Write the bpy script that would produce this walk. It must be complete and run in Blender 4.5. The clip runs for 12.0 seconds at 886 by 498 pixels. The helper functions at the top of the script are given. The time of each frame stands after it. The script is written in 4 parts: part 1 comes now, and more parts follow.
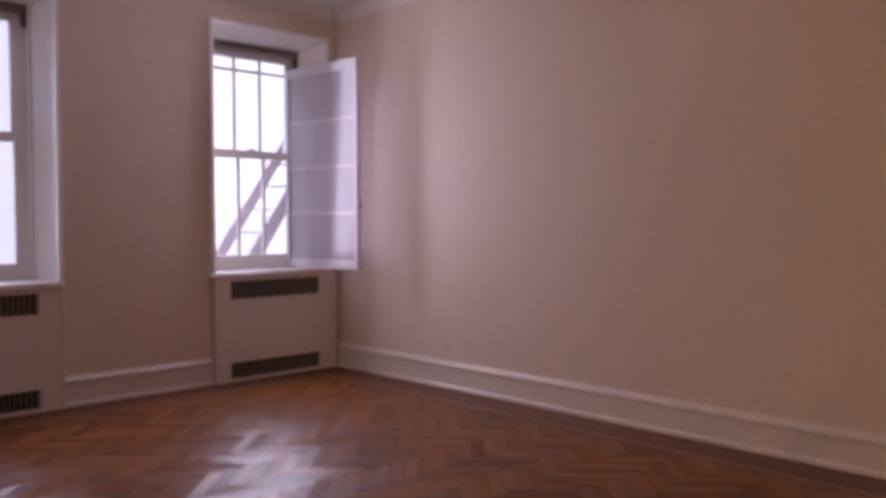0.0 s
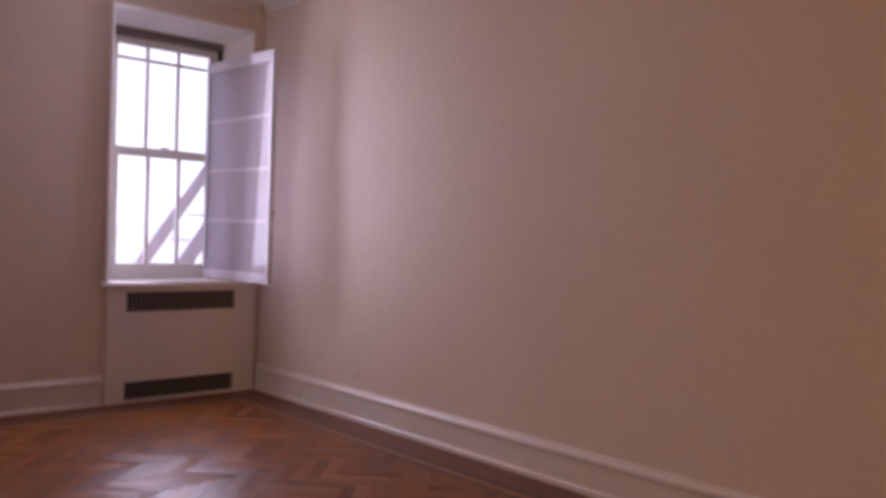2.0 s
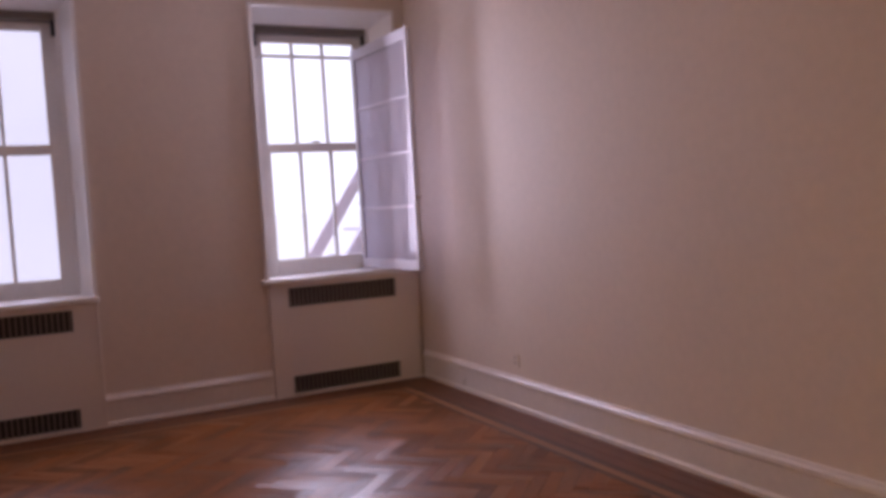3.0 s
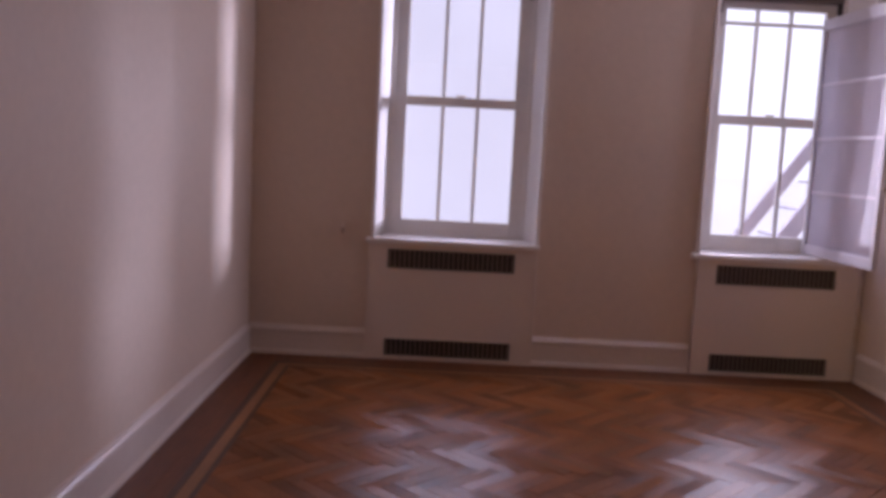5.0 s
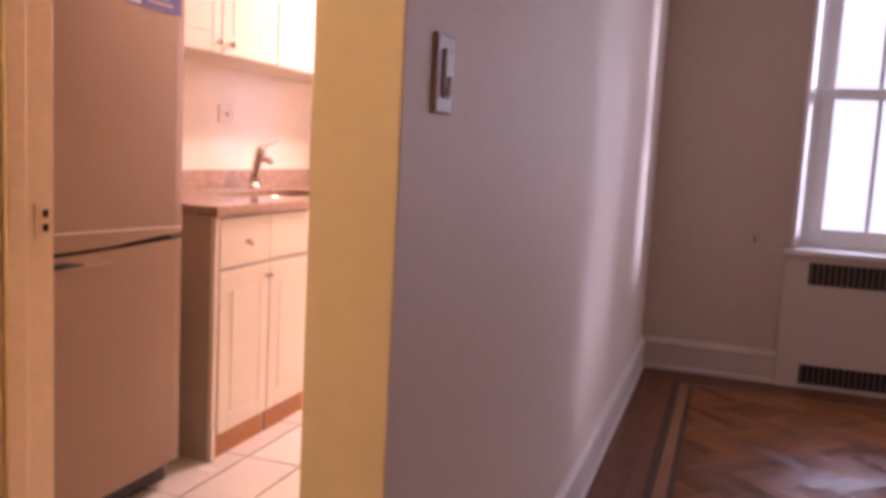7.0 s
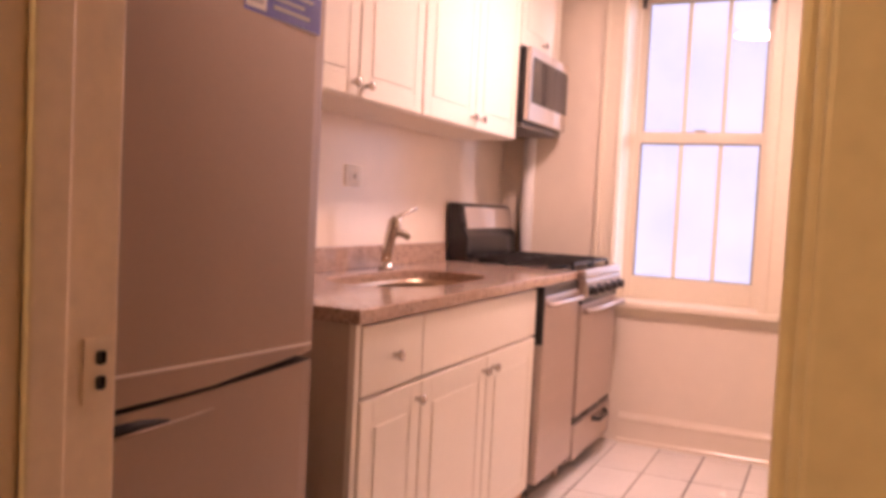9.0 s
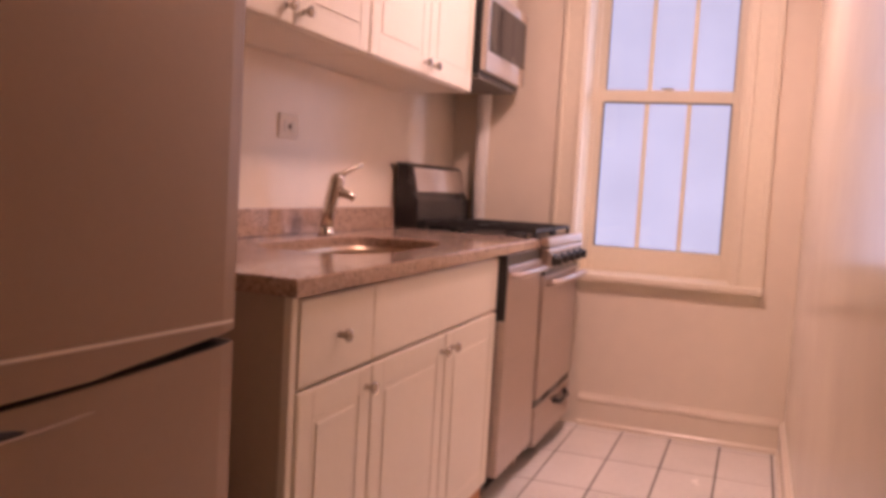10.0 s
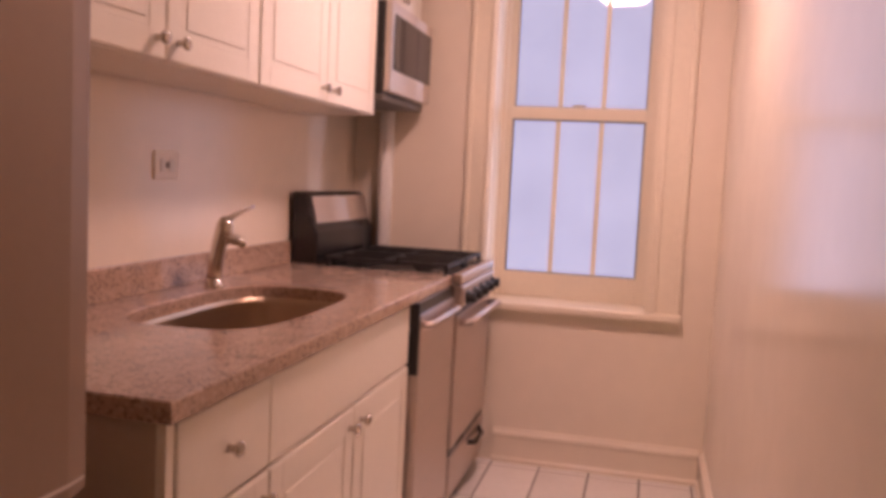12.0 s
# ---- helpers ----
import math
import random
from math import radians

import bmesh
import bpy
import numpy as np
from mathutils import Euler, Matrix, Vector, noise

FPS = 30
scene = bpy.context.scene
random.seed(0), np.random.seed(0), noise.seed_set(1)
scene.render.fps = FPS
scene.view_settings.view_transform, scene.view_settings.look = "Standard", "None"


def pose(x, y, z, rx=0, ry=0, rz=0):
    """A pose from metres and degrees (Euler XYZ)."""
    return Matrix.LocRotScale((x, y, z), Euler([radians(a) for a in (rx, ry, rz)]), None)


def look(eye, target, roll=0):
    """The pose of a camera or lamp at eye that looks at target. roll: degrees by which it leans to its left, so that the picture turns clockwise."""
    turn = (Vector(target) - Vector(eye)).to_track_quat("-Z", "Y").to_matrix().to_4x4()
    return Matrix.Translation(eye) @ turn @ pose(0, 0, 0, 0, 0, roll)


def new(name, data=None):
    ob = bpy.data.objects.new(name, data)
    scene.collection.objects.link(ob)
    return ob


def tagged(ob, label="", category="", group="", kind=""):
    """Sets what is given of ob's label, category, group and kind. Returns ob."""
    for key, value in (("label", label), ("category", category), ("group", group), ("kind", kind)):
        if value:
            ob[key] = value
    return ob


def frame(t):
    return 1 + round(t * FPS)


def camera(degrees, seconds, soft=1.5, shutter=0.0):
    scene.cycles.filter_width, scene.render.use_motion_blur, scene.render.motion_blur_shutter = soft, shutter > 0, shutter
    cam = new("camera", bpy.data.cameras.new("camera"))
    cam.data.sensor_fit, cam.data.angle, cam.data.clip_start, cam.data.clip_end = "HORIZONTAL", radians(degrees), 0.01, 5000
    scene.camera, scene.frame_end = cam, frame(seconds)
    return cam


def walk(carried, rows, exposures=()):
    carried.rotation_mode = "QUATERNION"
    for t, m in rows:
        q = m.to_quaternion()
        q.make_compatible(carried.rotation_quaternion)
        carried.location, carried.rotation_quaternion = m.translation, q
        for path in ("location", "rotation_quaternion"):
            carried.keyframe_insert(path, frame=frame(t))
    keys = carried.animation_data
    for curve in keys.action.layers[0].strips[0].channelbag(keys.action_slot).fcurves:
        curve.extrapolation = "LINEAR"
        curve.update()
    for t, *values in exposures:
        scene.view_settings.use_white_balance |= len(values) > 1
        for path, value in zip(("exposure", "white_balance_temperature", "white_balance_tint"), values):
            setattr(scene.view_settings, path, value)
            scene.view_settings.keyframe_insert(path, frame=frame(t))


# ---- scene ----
cam = camera(56.0, 12.0, soft=4.1)
PATH = [
    (0, (0.103, -0.053, 1.096), (-1.327, 1.343, 1.022), -0.1),
    (0.5, (0.119, 0.152, 1.086), (-1.387, 1.466, 1.025), -1.6),
    (1, (0.177, 0.371, 1.057), (-1.358, 1.653, 1.032), -1.5),
    (1.5, (0.179, 0.583, 1.015), (-1.320, 1.907, 0.983), -0.8),
    (2, (0.140, 0.827, 1.090), (-1.338, 2.173, 1.054), 1.9),
    (2.5, (0.11, 1.133, 1.095), (-1.513, 2.301, 1.044), -1.7),
    (4.3, (0.162, 1.503, 1.261), (-1.822, 1.69, 1.093), 0.8),
    (4.5, (0.12, 1.417, 1.264), (-1.874, 1.507, 1.131), 1.1),
    (5, (0.102, 1.12, 1.25), (-1.885, 1.134, 1.024), 2.9),
    (5.5, (0.156, 0.921, 1.201), (-1.823, 0.716, 1.002), 4.1),
    (6, (0.123, 0.801, 1.182), (-1.823, 0.397, 0.954), 5.8),
    (6.5, (-0.01, 0.592, 1.168), (-1.926, 0.046, 0.998), 2.5),
    (7, (-0.107, 0.409, 1.159), (-1.986, -0.234, 0.924), 3.0),
    (7.2, (-0.138, 0.324, 1.152), (-2.013, -0.34, 0.939), 5.3),
    (8.8, (-0.771, -0.244, 1.177), (-2.594, -1.059, 1.065), 2.7),
    (9, (-0.852, -0.253, 1.185), (-2.662, -1.096, 1.08), 2.9),
    (9.5, (-1.021, -0.34, 1.172), (-2.834, -1.173, 1.032), 3.5),
    (10, (-1.197, -0.459, 1.119), (-3.064, -1.158, 0.964), 3.3),
    (10.5, (-1.308, -0.532, 1.109), (-3.205, -1.139, 0.932), 4.1),
    (11, (-1.399, -0.579, 1.161), (-3.314, -1.107, 0.93), 4.1),
    (11.5, (-1.461, -0.596, 1.23), (-3.384, -1.081, 0.973), 3.7),
    (12, (-1.462, -0.586, 1.281), (-3.399, -1.052, 1.11), 2.8),
]
walk(cam, [(t, look(eye, target, roll)) for t, eye, target, roll in PATH],
     exposures=[(0, 0.46), (2.5, 0.50), (4.3, 0.15), (5, 0.30), (5.5, 0.50), (6, 0.66), (7.2, 0.78), (8.1, 0.42), (8.8, 0.26), (9.5, -0.24), (10.5, -0.46), (11, -0.55), (12, -0.62)])

# ---- light and exposure ----
world = bpy.data.worlds.new("overcast_sky")
world.use_nodes = True
scene.world = world
wn = world.node_tree
sky = wn.nodes.new("ShaderNodeTexSky")
sky.sky_type = "NISHITA"
sky.sun_disc = False
sky.sun_elevation, sky.sun_rotation = radians(7.5), radians(-33)
wn.links.new(sky.outputs[0], wn.nodes["Background"].inputs[0])
wn.nodes["Background"].inputs[1].default_value = 0.1

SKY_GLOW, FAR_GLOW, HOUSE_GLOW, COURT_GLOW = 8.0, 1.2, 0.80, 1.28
KITCHEN_WATTS, FOYER_WATTS = 38.0, 66.0


def lamp(name, place, watts, colour, radius):
    data = bpy.data.lights.new(name, "POINT")
    data.energy, data.color, data.shadow_soft_size = watts, colour, radius
    ob = new(name, data)
    ob.location = place
    return ob


disc = bpy.data.lights.new("kitchen_lamp_glass", "AREA")
disc.shape, disc.size = "DISK", 0.28
disc.energy, disc.color = KITCHEN_WATTS, (1.0, 0.605, 0.575)
new("kitchen_lamp_glass", disc).location = (-4.02, -0.80, 2.432)
lamp("foyer_bulb", (0.5, -1.35, 2.40), FOYER_WATTS, (1.0, 0.64, 0.29), 0.09)


def window_light(y0, y1, z0, z1, x, toward, watts):
    """An added area lamp at a window's opening, standing in for the sky's light."""
    data = bpy.data.lights.new("daylight_stand_in", "AREA")
    data.shape, data.size, data.size_y = "RECTANGLE", y1 - y0, z1 - z0
    data.energy, data.color = watts, (0.82, 0.74, 1.0)
    middle = Vector((x, (y0 + y1) / 2, (z0 + z1) / 2))
    new("daylight_stand_in", data).matrix_world = look(middle, middle + Vector(toward))


window_light(0.90, 1.50, 0.84, 2.24, -4.93, (1.0, 0.0, -0.03), 5.0)
window_light(2.84, 3.26, 0.84, 2.24, -4.80, (0.88, -0.47, -0.05), 16.5)
window_light(-1.20, -0.63, 0.88, 2.28, -5.26, (1.0, 0.0, -0.03), 3.2)

sun = bpy.data.lights.new("hazy_sun", "SUN")
sun.energy, sun.angle, sun.color = 4.2, radians(11), (0.76, 0.72, 1.0)
sun_ob = new("hazy_sun", sun)
sun_ob.matrix_world = look((-8, 9, 6), (-8 + 0.53, 9 - 0.848, 6 - 0.13))

# ---- plan, in metres ----
XW, XWO = -4.87, -5.21          # living room window wall: inner and outer face
XK, XKO = -5.17, -5.50          # kitchen window wall
YL, YR = 0.0, 3.70              # living room side walls
XE = -1.11                      # free end of the partition
XD = -1.47                      # kitchen door wall, face to the foyer
YK0, YK1 = -1.92, -0.275         # kitchen side walls
XB, YF = 2.3, -1.95             # back wall and foyer side wall
H = 2.59


# ---- materials ----
def mat(name, colour, rough=0.6, metal=0.0, vary=0.06, scale=3.0, grain=60.0, bump=0.1, coat=0.0, stretch=(1, 1, 1), tint=None, random_piece=0.0, island=0.0):
    """A surface with large and small variation of colour, gloss and relief."""
    m = bpy.data.materials.new(name)
    m.use_nodes = True
    nt = m.node_tree
    b = nt.nodes["Principled BSDF"]
    b.inputs["Roughness"].default_value, b.inputs["Metallic"].default_value = rough, metal
    b.inputs["Coat Weight"].default_value = coat
    b.inputs["Coat Roughness"].default_value = 0.24
    mp = nt.nodes.new("ShaderNodeMapping")
    geo = nt.nodes.new("ShaderNodeNewGeometry")
    nt.links.new(geo.outputs["Position"], mp.inputs["Vector"])
    mp.inputs["Scale"].default_value = stretch
    big, small = nt.nodes.new("ShaderNodeTexNoise"), nt.nodes.new("ShaderNodeTexNoise")
    for n, s, d in ((big, scale, 4), (small, grain, 3)):
        n.inputs["Scale"].default_value, n.inputs["Detail"].default_value = s, d
        nt.links.new(mp.outputs[0], n.inputs["Vector"])
    mix = nt.nodes.new("ShaderNodeMath")
    mix.operation = "MULTIPLY_ADD"
    mix.inputs[1].default_value = 0.45
    nt.links.new(small.outputs[0], mix.inputs[0])
    half = nt.nodes.new("ShaderNodeMath")
    half.operation = "MULTIPLY"
    half.inputs[1].default_value = 0.55
    nt.links.new(big.outputs[0], half.inputs[0])
    nt.links.new(half.outputs[0], mix.inputs[2])
    last = mix.outputs[0]
    if random_piece or island:
        src = nt.nodes.new("ShaderNodeObjectInfo").outputs["Random"] if random_piece else geo.outputs["Random Per Island"]
        add = nt.nodes.new("ShaderNodeMath")
        add.operation = "MULTIPLY_ADD"
        add.inputs[1].default_value = random_piece or island
        nt.links.new(src, add.inputs[0])
        sub = nt.nodes.new("ShaderNodeMath")
        sub.operation = "SUBTRACT"
        sub.inputs[1].default_value = (random_piece or island) / 2
        nt.links.new(last, sub.inputs[0])
        nt.links.new(sub.outputs[0], add.inputs[2])
        last = add.outputs[0]
    ramp = nt.nodes.new("ShaderNodeValToRGB")
    ramp.color_ramp.elements[0].position, ramp.color_ramp.elements[1].position = 0.25, 0.75
    dark = tint or tuple(c * (1 - 2 * vary) for c in colour)
    light = tuple(min(1, c * (1 + vary)) for c in colour)
    ramp.color_ramp.elements[0].color, ramp.color_ramp.elements[1].color = (*dark, 1), (*light, 1)
    nt.links.new(last, ramp.inputs[0])
    nt.links.new(ramp.outputs[0], b.inputs["Base Color"])
    rr = nt.nodes.new("ShaderNodeMapRange")
    rr.inputs["To Min"].default_value, rr.inputs["To Max"].default_value = max(0.03, rough - 0.08), min(1, rough + 0.08)
    nt.links.new(big.outputs[0], rr.inputs["Value"])
    nt.links.new(rr.outputs[0], b.inputs["Roughness"])
    if bump:
        bp = nt.nodes.new("ShaderNodeBump")
        bp.inputs["Strength"].default_value, bp.inputs["Distance"].default_value = bump, 0.004
        nt.links.new(mix.outputs[0], bp.inputs["Height"])
        nt.links.new(bp.outputs[0], b.inputs["Normal"])
    return m


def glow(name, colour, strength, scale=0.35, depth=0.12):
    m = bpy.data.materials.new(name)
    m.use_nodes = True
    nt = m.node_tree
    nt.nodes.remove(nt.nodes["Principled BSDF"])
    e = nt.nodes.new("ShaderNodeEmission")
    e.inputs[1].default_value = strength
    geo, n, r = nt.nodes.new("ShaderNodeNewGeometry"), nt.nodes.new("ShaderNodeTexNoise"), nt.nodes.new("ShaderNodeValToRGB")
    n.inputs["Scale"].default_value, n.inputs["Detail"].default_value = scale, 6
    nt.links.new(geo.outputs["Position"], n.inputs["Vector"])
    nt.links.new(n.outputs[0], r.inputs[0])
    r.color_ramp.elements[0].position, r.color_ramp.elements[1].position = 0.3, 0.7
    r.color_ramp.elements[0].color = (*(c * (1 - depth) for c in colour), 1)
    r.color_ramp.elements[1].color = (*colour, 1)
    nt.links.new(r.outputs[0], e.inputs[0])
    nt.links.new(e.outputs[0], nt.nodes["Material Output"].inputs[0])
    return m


def pane_glass(name, tint=(0.97, 0.98, 1.0)):
    m = bpy.data.materials.new(name)
    m.use_nodes = True
    nt = m.node_tree
    nt.nodes.remove(nt.nodes["Principled BSDF"])
    t, g = nt.nodes.new("ShaderNodeBsdfTransparent"), nt.nodes.new("ShaderNodeBsdfGlossy")
    t.inputs[0].default_value = (*tint, 1)
    g.inputs["Roughness"].default_value = 0.02
    f, x = nt.nodes.new("ShaderNodeFresnel"), nt.nodes.new("ShaderNodeMixShader")
    f.inputs[0].default_value = 1.5
    for a, b in ((f.outputs[0], x.inputs[0]), (t.outputs[0], x.inputs[1]), (g.outputs[0], x.inputs[2]), (x.outputs[0], nt.nodes["Material Output"].inputs[0])):
        nt.links.new(a, b)
    return m


WALL = mat("cream_wall_paint", (0.66, 0.55, 0.46), 0.58, vary=0.045, scale=1.1, grain=26, bump=0.12)
KWALL = mat("kitchen_wall_paint", (0.80, 0.70, 0.58), 0.20, vary=0.03, scale=1.1, grain=12, bump=0.03)
CEIL = mat("ceiling_paint", (0.76, 0.73, 0.70), 0.8, vary=0.03, scale=1.0, grain=40, bump=0.08)
TRIM = mat("gloss_white_trim", (0.82, 0.79, 0.76), 0.32, vary=0.04, scale=2.5, grain=45, bump=0.06)
BASEP = mat("baseboard_paint", (0.68, 0.60, 0.54), 0.30, vary=0.06, scale=2.5, grain=40, bump=0.08)
COVER = mat("painted_cover_metal", (0.68, 0.60, 0.54), 0.42, vary=0.03, scale=1.5, grain=60, bump=0.04)
CREAM = mat("cream_gloss_trim", (0.80, 0.71, 0.57), 0.32, vary=0.04, scale=2.5, grain=45, bump=0.06)
DOORTRIM = mat("old_cream_door_paint", (0.78, 0.63, 0.45), 0.36, vary=0.07, scale=2.5, grain=40, bump=0.08)
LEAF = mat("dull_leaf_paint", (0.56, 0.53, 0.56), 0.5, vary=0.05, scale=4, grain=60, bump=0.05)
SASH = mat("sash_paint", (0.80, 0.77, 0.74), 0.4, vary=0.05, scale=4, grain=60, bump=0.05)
# Dark colour that gives recesses their shade; the glazing seals use it too.
DARK = mat("recess_shade_and_seal", (0.025, 0.02, 0.018), 0.7, vary=0.1)
SLAT = mat("grille_slat_grey", (0.16, 0.135, 0.115), 0.5, vary=0.08)
GLASS = pane_glass("window_glass")
OAK = mat("oak_piece", (0.215, 0.073, 0.019), 0.38, vary=0.34, scale=5, grain=70, bump=0.14, coat=0.0, stretch=(1, 1, 1), random_piece=0.24)
OAKI = mat("oak_rest", (0.215, 0.073, 0.019), 0.38, vary=0.34, scale=5, grain=70, bump=0.14, coat=0.0, island=0.24)
OAKB = mat("oak_border", (0.170, 0.052, 0.015), 0.44, vary=0.28, scale=3, grain=50, bump=0.05, stretch=(0.15, 1, 1), island=0.4)
MAPLE = mat("maple_inlay", (0.29, 0.125, 0.048), 0.42, vary=0.2, scale=6, grain=50, bump=0.05, island=0.25)
WALNUT = mat("walnut_inlay", (0.055, 0.022, 0.012), 0.40, vary=0.2, scale=3, grain=50, bump=0.05, coat=0.12)
UNDER = mat("dark_subfloor", (0.05, 0.022, 0.012), 0.6, vary=0.2)
TILE = mat("white_floor_tile", (0.80, 0.75, 0.70), 0.25, vary=0.05, scale=3, grain=40, bump=0.03, random_piece=0.25)
TILEI = mat("white_floor_tile_rest", (0.80, 0.75, 0.70), 0.25, vary=0.05, scale=3, grain=40, bump=0.03, island=0.25)


def uneven_blocks(m, per_island, amount):
    """Old blocks lie at slightly different slants, so their gloss breaks up block by block."""
    nt = m.node_tree
    b, geo = nt.nodes["Principled BSDF"], nt.nodes.new("ShaderNodeNewGeometry")
    src = geo.outputs["Random Per Island"] if per_island else nt.nodes.new("ShaderNodeObjectInfo").outputs["Random"]
    white, centre, size, add = (nt.nodes.new("ShaderNodeTexWhiteNoise"), nt.nodes.new("ShaderNodeVectorMath"), nt.nodes.new("ShaderNodeVectorMath"), nt.nodes.new("ShaderNodeVectorMath"))
    white.noise_dimensions = "1D"
    nt.links.new(src, white.inputs["W"])
    centre.operation, size.operation, add.operation = "SUBTRACT", "SCALE", "ADD"
    centre.inputs[1].default_value = (0.5, 0.5, 0.5)
    size.inputs["Scale"].default_value = amount
    nt.links.new(white.outputs["Color"], centre.inputs[0])
    nt.links.new(centre.outputs[0], size.inputs[0])
    nt.links.new(geo.outputs["Normal"], add.inputs[0])
    nt.links.new(size.outputs[0], add.inputs[1])
    unit = nt.nodes.new("ShaderNodeVectorMath")
    unit.operation = "NORMALIZE"
    nt.links.new(add.outputs[0], unit.inputs[0])
    bump = b.inputs["Normal"].links[0].from_node
    nt.links.new(unit.outputs[0], bump.inputs["Normal"])
    nt.links.new(unit.outputs[0], b.inputs["Coat Normal"])
    b.inputs["Specular IOR Level"].default_value = 0.23


uneven_blocks(OAK, False, 0.17)
uneven_blocks(OAKI, True, 0.17)
GROUT = mat("dark_grout", (0.08, 0.06, 0.05), 0.85, vary=0.2)
CAB = mat("white_thermofoil", (0.84, 0.77, 0.66), 0.35, vary=0.02, scale=2, grain=50, bump=0.02)
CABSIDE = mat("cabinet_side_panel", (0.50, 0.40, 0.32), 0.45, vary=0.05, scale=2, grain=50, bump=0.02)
STEEL = mat("brushed_steel", (0.74, 0.66, 0.60), 0.40, metal=1.0, vary=0.05, scale=2, grain=30, bump=0.03, stretch=(1, 1, 14))
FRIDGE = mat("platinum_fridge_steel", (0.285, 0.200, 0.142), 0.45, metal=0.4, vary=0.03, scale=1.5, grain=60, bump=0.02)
APPL = mat("appliance_steel", (0.62, 0.53, 0.48), 0.38, metal=1.0, vary=0.06, scale=2, grain=30, bump=0.03, stretch=(1, 1, 14))
SINKM = mat("sink_steel", (0.48, 0.365, 0.26), 0.34, metal=1.0, vary=0.06, scale=4, grain=80, bump=0.02)
CHROME = mat("satin_nickel", (0.58, 0.52, 0.46), 0.22, metal=1.0, vary=0.05, scale=20)
BLACK = mat("black_enamel", (0.012, 0.011, 0.011), 0.28, vary=0.1)
IRON = mat("cast_iron", (0.02, 0.019, 0.018), 0.6, vary=0.2, grain=120, bump=0.2)
DGLASS = mat("dark_oven_glass", (0.03, 0.028, 0.03), 0.06, vary=0.05)
PINE = mat("orange_pine_kick", (0.52, 0.24, 0.09), 0.4, vary=0.15, scale=3, grain=40, stretch=(0.2, 1, 1))
DIMMER = mat("aged_switch_plate", (0.40, 0.33, 0.29), 0.4, vary=0.06, scale=20, grain=90)
DIMKEY = mat("aged_switch_key", (0.46, 0.39, 0.35), 0.4, vary=0.05, scale=20)
PLATE = mat("ivory_plate", (0.84, 0.78, 0.72), 0.35, vary=0.03)
BLUE = mat("blue_print", (0.05, 0.06, 0.33), 0.4, vary=0.05)
PAPER = mat("white_print", (0.78, 0.76, 0.74), 0.5, vary=0.03)
GREYP = mat("grey_print", (0.40, 0.38, 0.40), 0.5, vary=0.03)
# Stair iron is coloured pale to imitate the window glare washing over it.
PALE_IRON = mat("fire_stair_glare_tone", (0.46, 0.42, 0.46), 0.5, vary=0.1)
MILK = glow("lamp_glass", (1.0, 0.80, 0.62), 5.0, 3.0, 0.05)


def granite():
    m = mat("speckled_granite", (0.47, 0.33, 0.25), 0.11, vary=0.25, scale=22, grain=130, bump=0.01, tint=(0.19, 0.12, 0.085))
    nt = m.node_tree
    b, geo = nt.nodes["Principled BSDF"], nt.nodes.new("ShaderNodeNewGeometry")
    old = b.inputs["Base Color"].links[0].from_socket
    v, r, mx = nt.nodes.new("ShaderNodeTexVoronoi"), nt.nodes.new("ShaderNodeValToRGB"), nt.nodes.new("ShaderNodeMixRGB")
    v.inputs["Scale"].default_value = 190
    nt.links.new(geo.outputs["Position"], v.inputs["Vector"])
    r.color_ramp.interpolation = "CONSTANT"
    r.color_ramp.elements[0].color, r.color_ramp.elements[1].color = (0.045, 0.035, 0.03, 1), (0.47, 0.33, 0.25, 1)
    r.color_ramp.elements[1].position = 0.30
    e = r.color_ramp.elements.new(0.72)
    e.color = (0.62, 0.48, 0.39, 1)
    nt.links.new(v.outputs["Color"], r.inputs[0])
    mx.inputs[0].default_value = 0.42
    nt.links.new(old, mx.inputs[1])
    nt.links.new(r.outputs[0], mx.inputs[2])
    nt.links.new(mx.outputs[0], b.inputs["Base Color"])
    return m


GRANITE = granite()

# ---- building helpers ----
ORIGIN = {}


def thing(name, place, label, category, group="", kind=""):
    ob = new(name)
    ob.empty_display_size = 0.1
    ob.location = place
    ORIGIN[ob.name] = Vector(place)
    return tagged(ob, label, category, group, kind)


def part(name, bm, material, parent=None, label=""):
    """Link a bmesh, drawn in the world's metres, as one mesh under a thing or a part."""
    base = ORIGIN[parent.name] if parent else Vector((0, 0, 0))
    bmesh.ops.translate(bm, verts=bm.verts, vec=-base)
    me = bpy.data.meshes.new(name)
    bm.to_mesh(me)
    bm.free()
    me.materials.append(material)
    ob = new(name, me)
    if parent:
        ob.parent = parent
        ORIGIN[ob.name] = base
    else:
        ORIGIN[ob.name] = Vector((0, 0, 0))
    return tagged(ob, label) if label else ob


def solo(name, bm, material, label, category, kind="", group=""):
    """A thing of one mesh whose origin lies at its base."""
    lo = Vector([min(v.co[i] for v in bm.verts) for i in range(3)])
    hi = Vector([max(v.co[i] for v in bm.verts) for i in range(3)])
    base = Vector(((lo.x + hi.x) / 2, (lo.y + hi.y) / 2, lo.z))
    ob = part(name, bm, material)
    ob.data.transform(Matrix.Translation(-base))
    ob.location = base
    ORIGIN[ob.name] = base
    return tagged(ob, label, category, group, kind)


